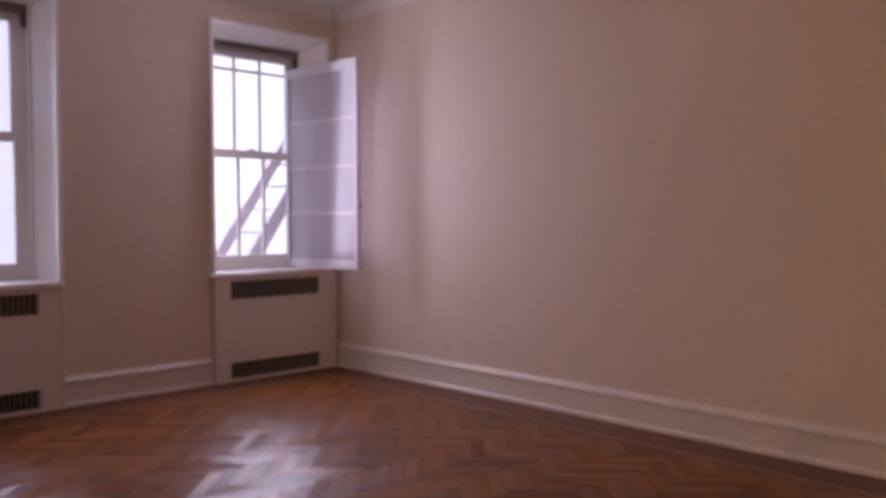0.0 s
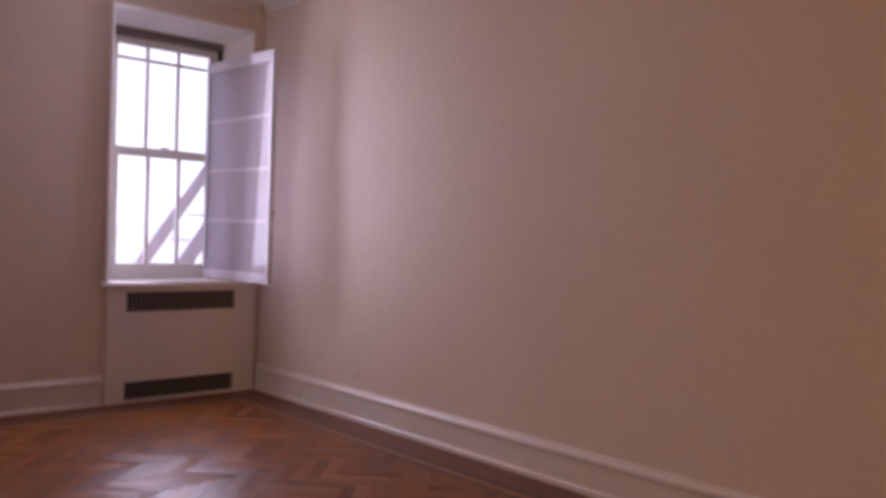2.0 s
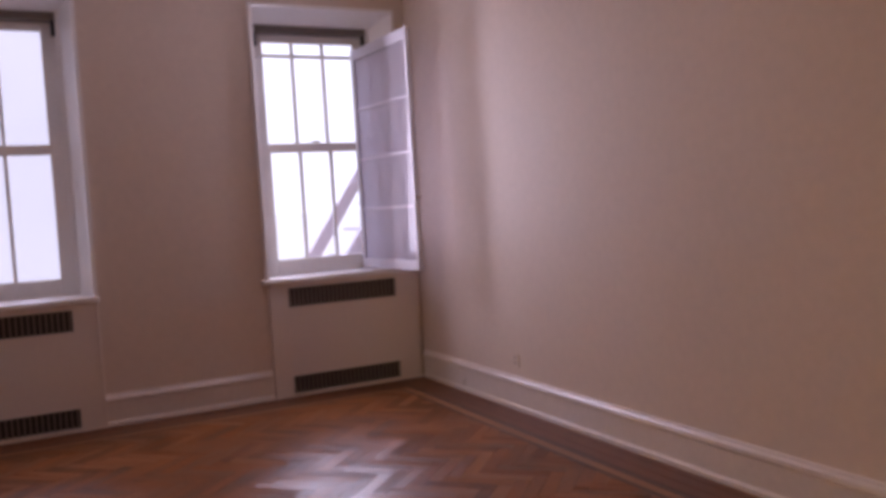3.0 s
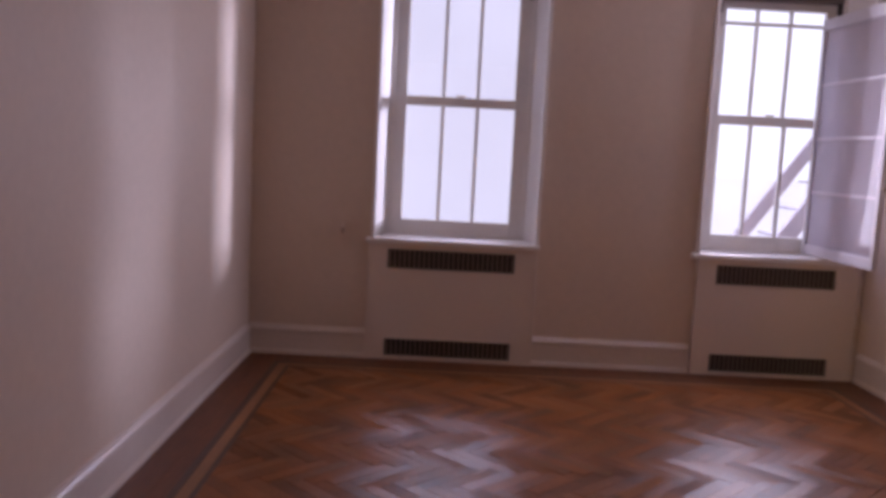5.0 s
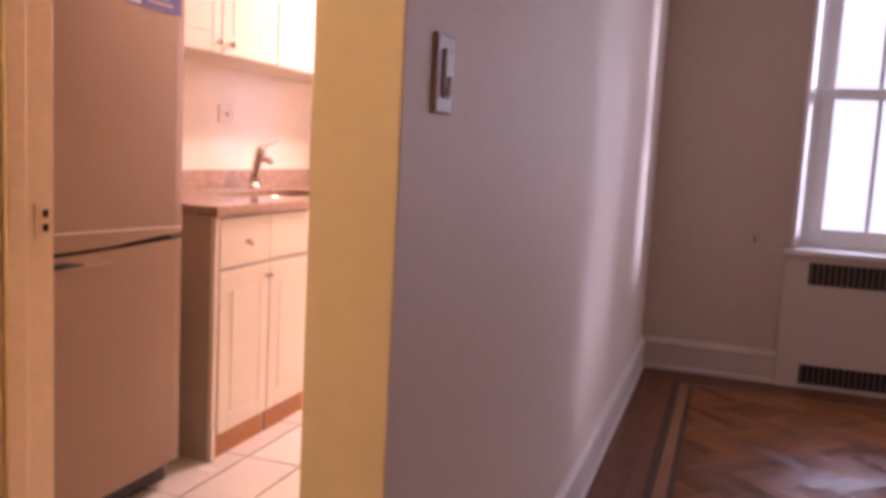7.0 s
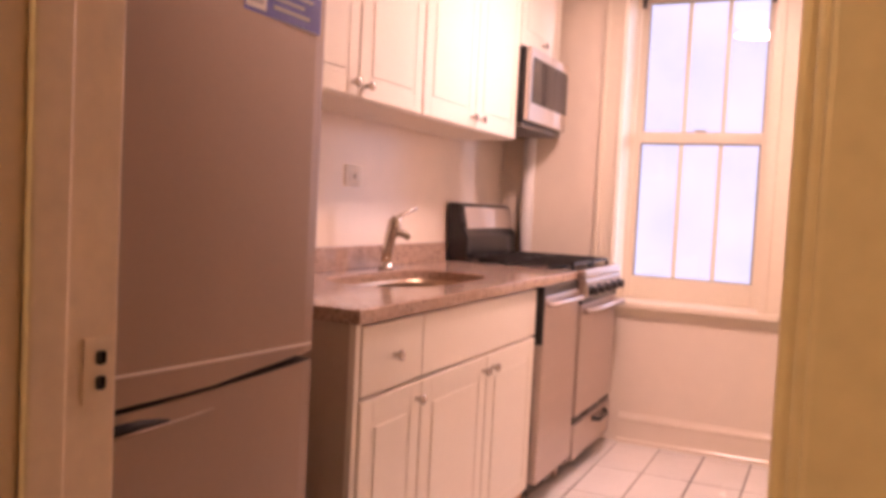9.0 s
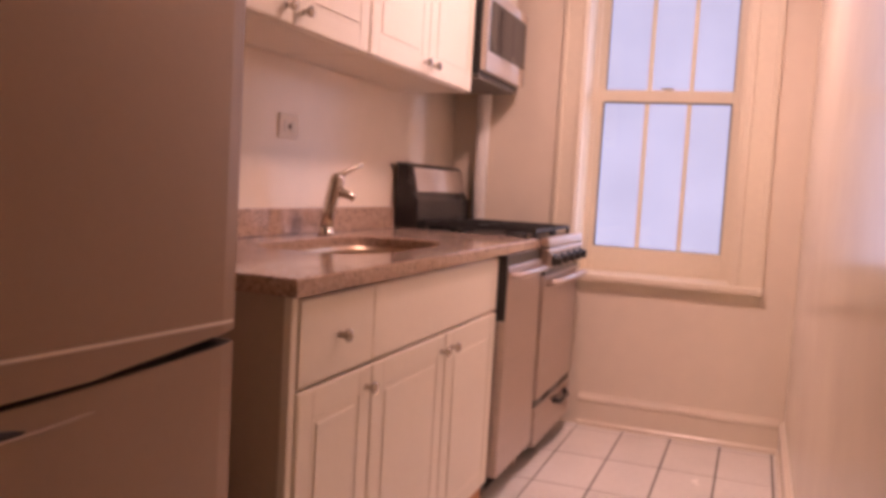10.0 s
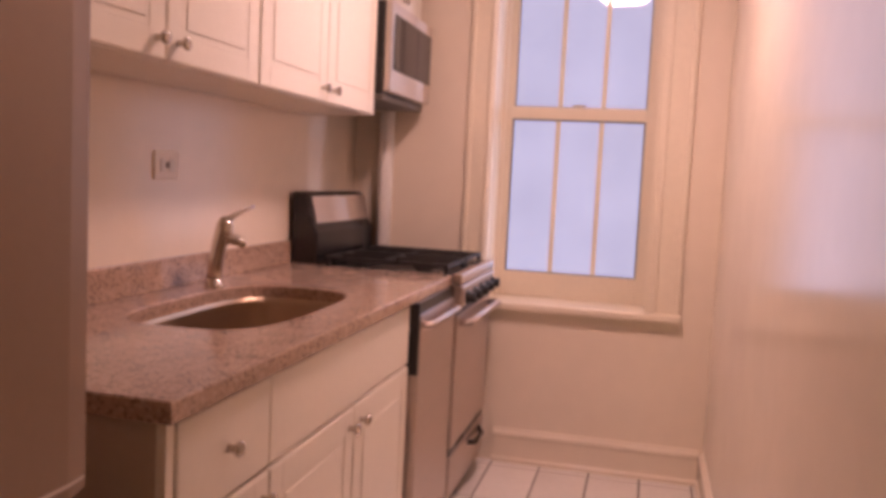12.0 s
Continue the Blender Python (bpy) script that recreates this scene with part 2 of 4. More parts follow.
def box(bm, x0, x1, y0, y1, z0, z1, bevel=0.0, segs=2):
    x0, x1, y0, y1, z0, z1 = min(x0, x1), max(x0, x1), min(y0, y1), max(y0, y1), min(z0, z1), max(z0, z1)
    vs = [bm.verts.new((x, y, z)) for z in (z0, z1) for y in (y0, y1) for x in (x0, x1)]
    fs = [bm.faces.new([vs[i] for i in q]) for q in ((0, 2, 3, 1), (4, 5, 7, 6), (0, 1, 5, 4), (2, 6, 7, 3), (0, 4, 6, 2), (1, 3, 7, 5))]
    if bevel:
        bmesh.ops.bevel(bm, geom=list({e for f in fs for e in f.edges}), offset=bevel, segments=segs, profile=0.6, affect="EDGES")
    return bm


def boxes(rows, bevel=0.0):
    bm = bmesh.new()
    for r in rows:
        box(bm, *r, bevel=bevel)
    return bm


def lathe(bm, place, axis, rings, n=20, smooth=True):
    """Rings of (distance along axis, radius) round a line."""
    a = Vector(axis).normalized()
    u = a.orthogonal().normalized()
    w = a.cross(u)
    loops = [[bm.verts.new(Vector(place) + a * d + (u * math.cos(2 * math.pi * i / n) + w * math.sin(2 * math.pi * i / n)) * r) for i in range(n)] for d, r in rings]
    for p, q in zip(loops, loops[1:]):
        for i in range(n):
            f = bm.faces.new((p[i], p[(i + 1) % n], q[(i + 1) % n], q[i]))
            f.smooth = smooth
    bm.faces.new(loops[0][::-1])
    bm.faces.new(loops[-1])
    return bm


def tube(bm, path, radii, n=14):
    """A smooth pipe along a line of points."""
    pts = [Vector(p) for p in path]
    loops = []
    u = None
    for i, p in enumerate(pts):
        d = (pts[min(i + 1, len(pts) - 1)] - pts[max(i - 1, 0)]).normalized()
        u = (d.orthogonal() if u is None else u - d * u.dot(d)).normalized()
        w = d.cross(u)
        r = radii[i] if isinstance(radii, (list, tuple)) else radii
        loops.append([bm.verts.new(p + (u * math.cos(2 * math.pi * k / n) + w * math.sin(2 * math.pi * k / n)) * r) for k in range(n)])
    for p, q in zip(loops, loops[1:]):
        for k in range(n):
            bm.faces.new((p[k], p[(k + 1) % n], q[(k + 1) % n], q[k])).smooth = True
    bm.faces.new(loops[0][::-1])
    bm.faces.new(loops[-1])
    return bm


def prism(bm, poly, z0, z1, uneven=0.0):
    a, b = random.uniform(-uneven, uneven), random.uniform(-uneven, uneven)
    mx, my = sum(q[0] for q in poly) / len(poly), sum(q[1] for q in poly) / len(poly)
    top = [bm.verts.new((x, y, z1 + a * (x - mx) + b * (y - my))) for x, y in poly]
    low = [bm.verts.new((x, y, z0)) for x, y in poly]
    n = len(poly)
    bm.faces.new(top)
    for i in range(n):
        bm.faces.new((low[i], low[(i + 1) % n], top[(i + 1) % n], top[i]))


def profile_run(bm, p0, p1, normal, profile):
    """A moulding: profile of (out, up) swept from p0 to p1, standing on the wall with that normal."""
    n = Vector(normal)
    ends = [[bm.verts.new(Vector(p) + n * o + Vector((0, 0, u))) for o, u in profile] for p in (p0, p1)]
    k = len(profile)
    for i in range(k):
        bm.faces.new((ends[0][i], ends[1][i], ends[1][(i + 1) % k], ends[0][(i + 1) % k]))
    bm.faces.new(ends[0][::-1])
    bm.faces.new(ends[1])
    bmesh.ops.recalc_face_normals(bm, faces=bm.faces)
    return bm


def structure(name, bm, material, label, category):
    return solo(name, bm, material, label, category, kind="structure")


# ---- large structure ----
W1, W2, W3 = (0.79, 1.655, 0.735, 2.34), (2.735, 3.53, 0.735, 2.32), (-1.275, -0.56, 0.735, 2.42)


def pierced_wall(x0, x1, y0, y1, holes):
    """A wall across x with openings (y0, y1, z0, z1), made of butted blocks."""
    rows, y = [], y0
    for a, b, z0, z1 in sorted(holes):
        rows += [(x0, x1, y, a, 0, H), (x0, x1, a, b, 0, z0), (x0, x1, a, b, z1, H)]
        y = b
    rows.append((x0, x1, y, y1, 0, H))
    return boxes(rows)


structure("wall_west", pierced_wall(XWO, XW, -0.165, YR + 0.2, [(0.725, 1.72, 0.735, 2.425), (2.675, 3.615, 0.735, 2.395)]), WALL, "cream painted plaster wall with two window openings", "wall")
structure("wall_kitchen_west", pierced_wall(XKO, XK, YK0 - 0.2, -0.165, [W3]), KWALL, "cream kitchen end wall with a window opening", "wall")
structure("wall_north", boxes([(XW, XB + 0.2, YR, YR + 0.2, 0, H)]), WALL, "long plain cream plaster wall of the living room", "wall")
structure("wall_partition", boxes([(XW, XE, -0.13, YL, 0, H)], 0.004), WALL, "cream partition wall with a free painted end", "wall")
structure("wall_kitchen_north", boxes([(XK, -1.676, YK1, -0.132, 0, H)]), KWALL, "glossy cream kitchen side wall", "wall")
structure("wall_kitchen_south", boxes([(XK, -1.676, YK0 - 0.2, YK0, 0, H)]), KWALL, "cream kitchen wall behind the counter", "wall")
structure("wall_kitchen_door", boxes([(-1.676, XD, YF - 0.2, -1.14, 0, H), (-1.676, XD, -0.245, -0.132, 0, H), (-1.676, XD, -1.14, -0.245, 2.08, H)]), WALL, "cream wall with the kitchen doorway", "wall")
structure("wall_foyer_south", boxes([(XD, XB + 0.2, YF - 0.2, YF, 0, H)]), WALL, "plain cream foyer wall", "wall")
structure("wall_east", boxes([(XB, XB + 0.2, YF, YR, 0, H)]), WALL, "plain cream back wall", "wall")
structure("ceiling", boxes([(XKO, XB + 0.2, YF - 0.2, YR + 0.2, H, H + 0.15)]), CEIL, "white painted plaster ceiling", "ceiling")
structure("floor_living", boxes([(XW, XB, YL, YR, -0.15, -0.012), (XD, XB, YF, YL, -0.15, -0.012)]), UNDER, "dark base under the parquet floor", "floor")
structure("floor_kitchen", boxes([(XK, XD, YK0, YK1, -0.15, -0.008)]), GROUT, "grouted base under the kitchen tiles", "floor")

BASE = [(0, 0), (0.024, 0), (0.024, 0.018), (0.016, 0.03), (0.016, 0.135), (0.022, 0.142), (0.020, 0.158), (0.010, 0.168), (0.006, 0.178), (0, 0.18)]


def baseboard(p0, p1, normal, scale=1.0, material=BASEP):
    bm = bmesh.new()
    profile_run(bm, p0, p1, normal, [(o, u * scale) for o, u in BASE])
    return structure("baseboard", bm, material, "white glossy moulded baseboard along the wall", "baseboard")


baseboard((XW, 0.0, 0), (XW, 0.706, 0), (1, 0, 0))
baseboard((XW, 1.724, 0), (XW, 2.678, 0), (1, 0, 0))
baseboard((XW + 0.025, YL, 0), (XE, YL, 0), (0, 1, 0))
baseboard((XW + 0.03, YR, 0), (XB, YR, 0), (0, -1, 0))
baseboard((XK, -1.20, 0), (XK, YK1 - 0.02, 0), (1, 0, 0), 0.86, KWALL)
baseboard((XK, YK1, 0), (-1.676, YK1, 0), (0, -1, 0), 0.86, KWALL)
baseboard((XB, YF + 0.03, 0), (XB, YR - 0.03, 0), (-1, 0, 0))

bm = bmesh.new()
profile_run(bm, (XW, YR, H), (XB, YR, H), (0, -1, 0), [(0, 0), (0.05, 0), (0.035, -0.02), (0.02, -0.04), (0, -0.06)])
structure("trim", bm, CEIL, "small plaster cove where wall meets ceiling", "cove")
bm = bmesh.new()
profile_run(bm, (XW, 0.0, H), (XW, YR - 0.05, H), (1, 0, 0), [(0, 0), (0.05, 0), (0.035, -0.02), (0.02, -0.04), (0, -0.06)])
structure("trim", bm, CEIL, "small plaster cove over the window wall", "cove")


# ---- windows ----
def sash_part(win, name, x, y0, y1, z0, z1, cols, rail_b, rail_t, stile, muntin=0.021, thick=0.04, seal=0.0, paint=SASH):
    f = part(name, boxes([(x - thick, x, y0, y0 + stile, z0, z1), (x - thick, x, y1 - stile, y1, z0, z1),
                          (x - thick, x, y0 + stile, y1 - stile, z0, z0 + rail_b), (x - thick, x, y0 + stile, y1 - stile, z1 - rail_t, z1)], 0.005), paint, win)
    a, b = y0 + stile, y1 - stile
    for c in cols:
        part("muntin", boxes([(x - thick + 0.008, x - 0.006, c - muntin / 2, c + muntin / 2, z0 + rail_b, z1 - rail_t)], 0.003), paint, f)
    if seal:
        za, zb = z0 + rail_b, z1 - rail_t
        part("glazing_seal", boxes([(x - 0.016, x - 0.004, a, a + seal, za, zb), (x - 0.016, x - 0.004, b - seal, b, za, zb),
                                    (x - 0.016, x - 0.004, a + seal, b - seal, zb - seal, zb), (x - 0.016, x - 0.004, a + seal, b - seal, za, za + seal * 0.6)]), DARK, f, "dark rubber seal round the panes")
    edges = [a] + [c for c in cols] + [b]
    for p, q in zip(edges, edges[1:]):
        g = part("pane", boxes([(x - thick / 2 - 0.003, x - thick / 2, p - 0.003, q + 0.003, z0 + rail_b - 0.004, z1 - rail_t + 0.004)]), GLASS, f)
        g.visible_shadow = False
    return f


def window(name, xin, hole, pane, cols, mid, label, sash_x, casing, apron=False, bar=None, side=(0.095, 0.095), splay=False, rail=0.10, seal=0.0, trim=TRIM, paint=SASH):
    y0, y1, z0, z1 = hole
    win = thing(name, (xin, (y0 + y1) / 2, z0), label, "window", kind="structure")
    c0, c1 = side
    prof, deep = 0.02, 0.032 if splay else 0.024
    if splay:
        yo, yi, zo = y0 - c0, y1 + c1, z1 + casing
        xa, xb, xc = xin + 0.008, sash_x + 0.024, sash_x - 0.10
        for ya, yb in ((yo + 0.001, y0), (yi - 0.001, y1)):
            bm = bmesh.new()
            prism(bm, [(xa, ya), (xb, yb), (xc, yb), (xc, ya)], z0, z1)
            bmesh.ops.recalc_face_normals(bm, faces=bm.faces)
            part("splayed_jamb", bm, trim, win, "white splayed window reveal")
        bm = bmesh.new()
        lo = [(xa, yo, zo), (xa, yi, zo), (xb, y1, z1), (xb, y0, z1)]
        hi = [(xc, yo, zo), (xc, yi, zo), (xc, y1, z1), (xc, y0, z1)]
        va, vb = [bm.verts.new(q) for q in lo], [bm.verts.new(q) for q in hi]
        bm.faces.new(va)
        bm.faces.new(vb[::-1])
        for i in range(4):
            bm.faces.new((va[i], vb[i], vb[(i + 1) % 4], va[(i + 1) % 4]))
        for ya, yb in ((yo, y0), (yi, y1)):
            t = [bm.verts.new(q) for q in ((xa, ya, zo), (xb, yb, z1), (xa, ya, z1))]
            bm.faces.new(t)
        bmesh.ops.recalc_face_normals(bm, faces=bm.faces)
        part("splayed_head", bm, trim, win)
    rows = [(xin, xin + prof, y0 - c0, y0 - 0.012, z0, z1 + casing), (xin, xin + prof, y1 + 0.012, y1 + c1, z0, z1 + casing),
            (xin, xin + prof, y0 - 0.012, y1 + 0.012, z1 + 0.012, z1 + casing)]
    if not splay:
        part("casing", boxes(rows, 0.005), trim, win, "white painted window casing")
        part("inner_bead", boxes([(xin + 0.016, xin + 0.030, y0 - 0.026, y0 - 0.004, z0, z1 + 0.03), (xin + 0.016, xin + 0.030, y1 + 0.022, y1 + 0.044, z0, z1 + 0.03),
                                  (xin + 0.016, xin + 0.030, y0 - 0.004, y1 + 0.022, z1 + 0.008, z1 + 0.03)], 0.006), trim, win)
    part("casing_bead", boxes([(xin - 0.003, xin + deep, y0 - c0 - 0.004, y0 - c0 + 0.018, z0, z1 + casing + 0.004), (xin - 0.003, xin + deep, y1 + c1 - 0.018, y1 + c1 + 0.004, z0, z1 + casing + 0.004),
                               (xin - 0.003, xin + deep, y0 - c0 + 0.018, y1 + c1 - 0.018, z1 + casing - 0.018, z1 + casing + 0.004)], 0.004), trim, win)
    if not splay:
        part("jamb_lining", boxes([(sash_x - 0.11, xin + 0.012, y0 - 0.012, y0 + 0.003, z0, z1 + 0.012), (sash_x - 0.11, xin + 0.012, y1 - 0.003, y1 + 0.012, z0, z1 + 0.012),
                               (sash_x - 0.11, xin + 0.012, y0 + 0.003, y1 - 0.003, z1 - 0.003, z1 + 0.012)]), trim, win)
    part("stop_bead", boxes([(sash_x + 0.002, sash_x + 0.022, y0, y0 + 0.022, z0, z1), (sash_x + 0.002, sash_x + 0.022, y1 - 0.022, y1, z0, z1)], 0.003), trim, win)
    part("window_sill", boxes([(sash_x - 0.10, xin + 0.045, y0 - c0 - 0.03, y1 + c1 + 0.012, z0 - 0.03, z0 + 0.003)], 0.008), trim, win, "glossy white window stool")
    if apron:
        part("apron", boxes([(xin, xin + 0.011, y0 - c0, y1 + c1, z0 - 0.074, z0 - 0.031)], 0.004), trim, win)
    pa, pb = pane
    lo = sash_part(win, "lower_sash", sash_x, y0 + 0.004, y1 - 0.004, z0 + 0.003, mid + 0.028, cols, rail, 0.058, pa - y0 - 0.004, seal=seal, paint=paint)
    sash_part(win, "upper_sash", sash_x - 0.046, y0 + 0.004, y1 - 0.004, mid - 0.026, z1 - 0.045, cols, 0.058, 0.05, pa - y0 - 0.004, seal=seal * 0.6, paint=paint)
    part("head_track", boxes([(sash_x - 0.09, sash_x + 0.02, y0 + 0.004, y1 - 0.004, z1 - 0.043, z1 - 0.002)]), SLAT, win, "dark track over the upper sash")
    for yy in (y0 + 0.022, y1 - 0.045):
        part("balance_cap", boxes([(sash_x - 0.02, sash_x + 0.012, yy, yy + 0.022, z1 - 0.13, z1 - 0.045)], 0.003), BLACK, win, "dark sash balance cap")
    bm = bmesh.new()
    yc = (y0 + y1) / 2
    lathe(bm, (sash_x - 0.02, yc, mid + 0.028), (0, 0, 1), [(0, 0.018), (0.008, 0.018), (0.012, 0.010)], 12)
    box(bm, sash_x - 0.03, sash_x - 0.012, yc - 0.03, yc + 0.03, mid + 0.034, mid + 0.042, 0.002)
    part("sash_lock", bm, CHROME, lo)
    if bar:
        part("guard_bar", boxes([(sash_x - 0.040, sash_x - 0.020, y0 + 0.004, y1 - 0.004, bar - 0.011, bar + 0.011)], 0.004), SASH, win, "grey guard bar across the upper sash")
        for yy in (y0 + 0.004, y1 - 0.026):
            part("bar_bracket", boxes([(sash_x - 0.044, sash_x - 0.012, yy, yy + 0.022, bar - 0.024, bar + 0.024)], 0.003), SASH, win)
    return win


window("window_1", XW, W1, (0.888, 1.555), (1.113, 1.327), 1.572, "white double-hung window with three tall panes per sash", -5.10, 0.085, side=(0.065, 0.065), splay=True)
window("window_2", XW, W2, (2.825, 3.46), (3.02, 3.227), 1.55, "white double-hung window beside the corner, daylight behind", -5.09, 0.075, bar=2.135, side=(0.06, 0.085), splay=True)
window("window_3", XK, W3, (-1.222, -0.613), (-1.008, -0.808), 1.603, "cream painted double-hung kitchen window with three panes per sash", -5.38, 0.11, apron=True, side=(0.11, 0.14), rail=0.118, seal=0.006, trim=CREAM, paint=CREAM)


def hinged_panel():
    """The glazed inner leaf, folded back into the room."""
    a, b, z0, z1 = Vector((-5.068, 3.405, 0)), Vector((-4.29, 3.448, 0)), 0.748, 2.17
    win = thing("storm_panel", (a.x, a.y, z0), "white framed glazed inner window leaf standing open", "window panel")
    d = b - a
    n = d.length
    turn = Matrix.Translation(a) @ Matrix.Rotation(math.atan2(d.y, d.x), 4, "Z")

    def put(rows, bevel=0.003):
        bm = boxes(rows, bevel)
        bmesh.ops.transform(bm, matrix=turn, verts=bm.verts)
        return bm

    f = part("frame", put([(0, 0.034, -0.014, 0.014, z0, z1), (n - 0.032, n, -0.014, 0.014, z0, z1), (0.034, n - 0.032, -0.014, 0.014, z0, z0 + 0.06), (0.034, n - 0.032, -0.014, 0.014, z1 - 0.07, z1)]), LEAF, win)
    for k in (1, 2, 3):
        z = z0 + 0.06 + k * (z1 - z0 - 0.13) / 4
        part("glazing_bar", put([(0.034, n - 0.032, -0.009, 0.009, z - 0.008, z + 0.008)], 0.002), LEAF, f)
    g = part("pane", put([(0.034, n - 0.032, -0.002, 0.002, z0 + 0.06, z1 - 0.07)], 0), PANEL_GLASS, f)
    g.visible_shadow = False
    bm = bmesh.new()
    lathe(bm, turn @ Vector((n + 0.001, 0.0, 1.18)), turn.to_3x3() @ Vector((1, 0, 0)), [(0, 0.008), (0.012, 0.008), (0.014, 0.014), (0.024, 0.012)], 12)
    part("knob", bm, CHROME, win)
    for z in (0.95, 1.95):
        bm = bmesh.new()
        lathe(bm, turn @ Vector((-0.006, 0.0, z)), (0, 0, 1), [(-0.04, 0.007), (0.04, 0.007)], 10)
        part("hinge", bm, SASH, win)


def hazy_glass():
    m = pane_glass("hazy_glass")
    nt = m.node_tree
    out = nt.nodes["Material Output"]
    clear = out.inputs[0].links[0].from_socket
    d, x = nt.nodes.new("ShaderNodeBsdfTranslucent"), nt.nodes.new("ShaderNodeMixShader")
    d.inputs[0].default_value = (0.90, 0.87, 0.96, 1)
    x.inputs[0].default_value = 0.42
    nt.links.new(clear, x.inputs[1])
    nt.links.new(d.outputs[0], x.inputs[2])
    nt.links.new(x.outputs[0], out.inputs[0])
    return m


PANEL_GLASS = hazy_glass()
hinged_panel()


# ---- radiator covers ----
def radiator_cover(y0, y1, g0, g1, label):
    xf, top = XW + 0.028, 0.703
    c = thing("radiator_cover", (xf, (y0 + y1) / 2, 0), label, "radiator cover", "radiator covers under the windows")
    rows, za = [], 0.0
    grilles = ((0.022, 0.130), (0.556, 0.674))
    for a, b in grilles:
        rows += [(XW + 0.002, xf, y0, y1, za, a), (XW + 0.002, xf, y0, g0, a, b), (XW + 0.002, xf, g1, y1, a, b)]
        za = b
    rows.append((XW + 0.002, xf, y0, y1, za, top))
    for r in rows:
        part("front_panel", boxes([r]), COVER, c)
    for ya in (y0, y1 - 0.012):
        part("edge_strip", boxes([(xf, xf + 0.005, ya, ya + 0.012, 0, top)], 0.002), COVER, c)
    for a, b in grilles:
        # Dark sheet behind the slats stands in for the cover's shaded inside.
        g = part("grille", boxes([(XW + 0.003, XW + 0.006, g0, g1, a, b)]), DARK, c, "slotted metal grille over a dark sheet for the shade inside")
        part("grille_rim", boxes([(xf, xf + 0.004, g0 - 0.008, g1 + 0.008, b, b + 0.008), (xf, xf + 0.004, g0 - 0.008, g1 + 0.008, a - 0.008, a)], 0.001), COVER, g)
        n = 26
        for k in range(n):
            y = g0 + (g1 - g0) * (k + 0.5) / n
            part("slat", boxes([(XW + 0.010, xf - 0.004, y - 0.006, y + 0.006, a, b)]), SLAT, g)


radiator_cover(0.708, 1.722, 0.825, 1.588, "cream metal radiator cover with two dark grilles under a window")
radiator_cover(2.682, 3.668, 2.80, 3.52, "cream metal radiator cover with two dark grilles in the corner")


# ---- small wall fittings of the living room ----
def dimmer():
    d = thing("wall_switch", (-1.252, 0.0, 1.266), "ivory dimmer switch plate with a slider on the wall", "light switch")
    part("plate", boxes([(-1.288, -1.216, 0.0, 0.008, 1.211, 1.323)], 0.003), DIMMER, d)
    part("rocker", boxes([(-1.269, -1.237, 0.0081, 0.013, 1.233, 1.302)], 0.003), DIMKEY, d)
    part("slider", boxes([(-1.261, -1.245, 0.0131, 0.018, 1.237, 1.263)], 0.003), DIMKEY, d)


dimmer()


def low_outlet(x):
    d = thing("wall_outlet", (x, YR, 0.27), "small beige outlet low on the wall", "outlet")
    part("plate", boxes([(x - 0.035, x + 0.035, YR - 0.006, YR, 0.232, 0.302)], 0.002), WALL, d)
    for k in (-0.014, 0.014):
        part("socket", boxes([(x - 0.014, x + 0.014, YR - 0.008, YR - 0.0062, 0.267 + k - 0.009, 0.267 + k + 0.009)], 0.001), CABSIDE, d)


low_outlet(-3.70)
bm = bmesh.new()
tube(bm, [(XW + 0.001, 0.55, 0.80), (XW + 0.02, 0.55, 0.80), (XW + 0.028, 0.55, 0.79), (XW + 0.028, 0.55, 0.76)], 0.009, 8)
solo("cable_stub", bm, WALL, "painted-over cable stub on the window wall", "cable")


# ---- kitchen doorway ----
def door_frame():
    d = thing("door_1", (XD, -0.69, 0), "cream painted open doorway frame with no door", "doorway", kind="structure")
    part("jamb", boxes([(-1.678, XD + 0.002, -1.14, -1.114, 0, 2.058)], 0.004), DOORTRIM, d)
    part("jamb", boxes([(-1.678, XD + 0.002, -0.271, -0.245, 0, 2.058)], 0.004), DOORTRIM, d)
    part("head", boxes([(-1.678, XD + 0.002, -1.14, -0.245, 2.058, 2.08)], 0.004), DOORTRIM, d)
    part("door_stop", boxes([(-1.588, -1.528, -1.114, -1.100, 0, 2.058), (-1.588, -1.528, -0.285, -0.271, 0, 2.058)], 0.006), DOORTRIM, d)
    for y0, y1 in ((-1.23, -1.122), (-0.263, -0.172)):
        part("casing", boxes([(XD, XD + 0.018, y0, y1, 0, 2.15)], 0.005), DOORTRIM, d)
        ya = y0 if y0 < -1 else y1 - 0.026
        part("casing_bead", boxes([(XD + 0.018, XD + 0.034, ya, ya + 0.026, 0, 2.15)], 0.006), DOORTRIM, d)
    part("casing_head", boxes([(XD, XD + 0.018, -1.122, -0.263, 2.072, 2.15)], 0.005), DOORTRIM, d)
    s = part("strike_plate", boxes([(-1.672, -1.620, -1.1139, -1.1105, 0.903, 0.990)], 0.001), DOORTRIM, d, "painted-over strike plate")
    for z in (0.930, 0.963):
        part("latch_hole", boxes([(-1.654, -1.640, -1.1112, -1.1098, z - 0.009, z + 0.009)], 0.0045), BLACK, s)


door_frame()


# ---- kitchen ----
def knob(parent, x, y, z):
    bm = bmesh.new()
    lathe(bm, (x, y, z), (0, 1, 0), [(0, 0.008), (0.004, 0.007), (0.012, 0.006), (0.016, 0.013), (0.022, 0.0155), (0.027, 0.013), (0.029, 0.006)], 14)
    return part("knob", bm, CHROME, parent, "brushed nickel knob")


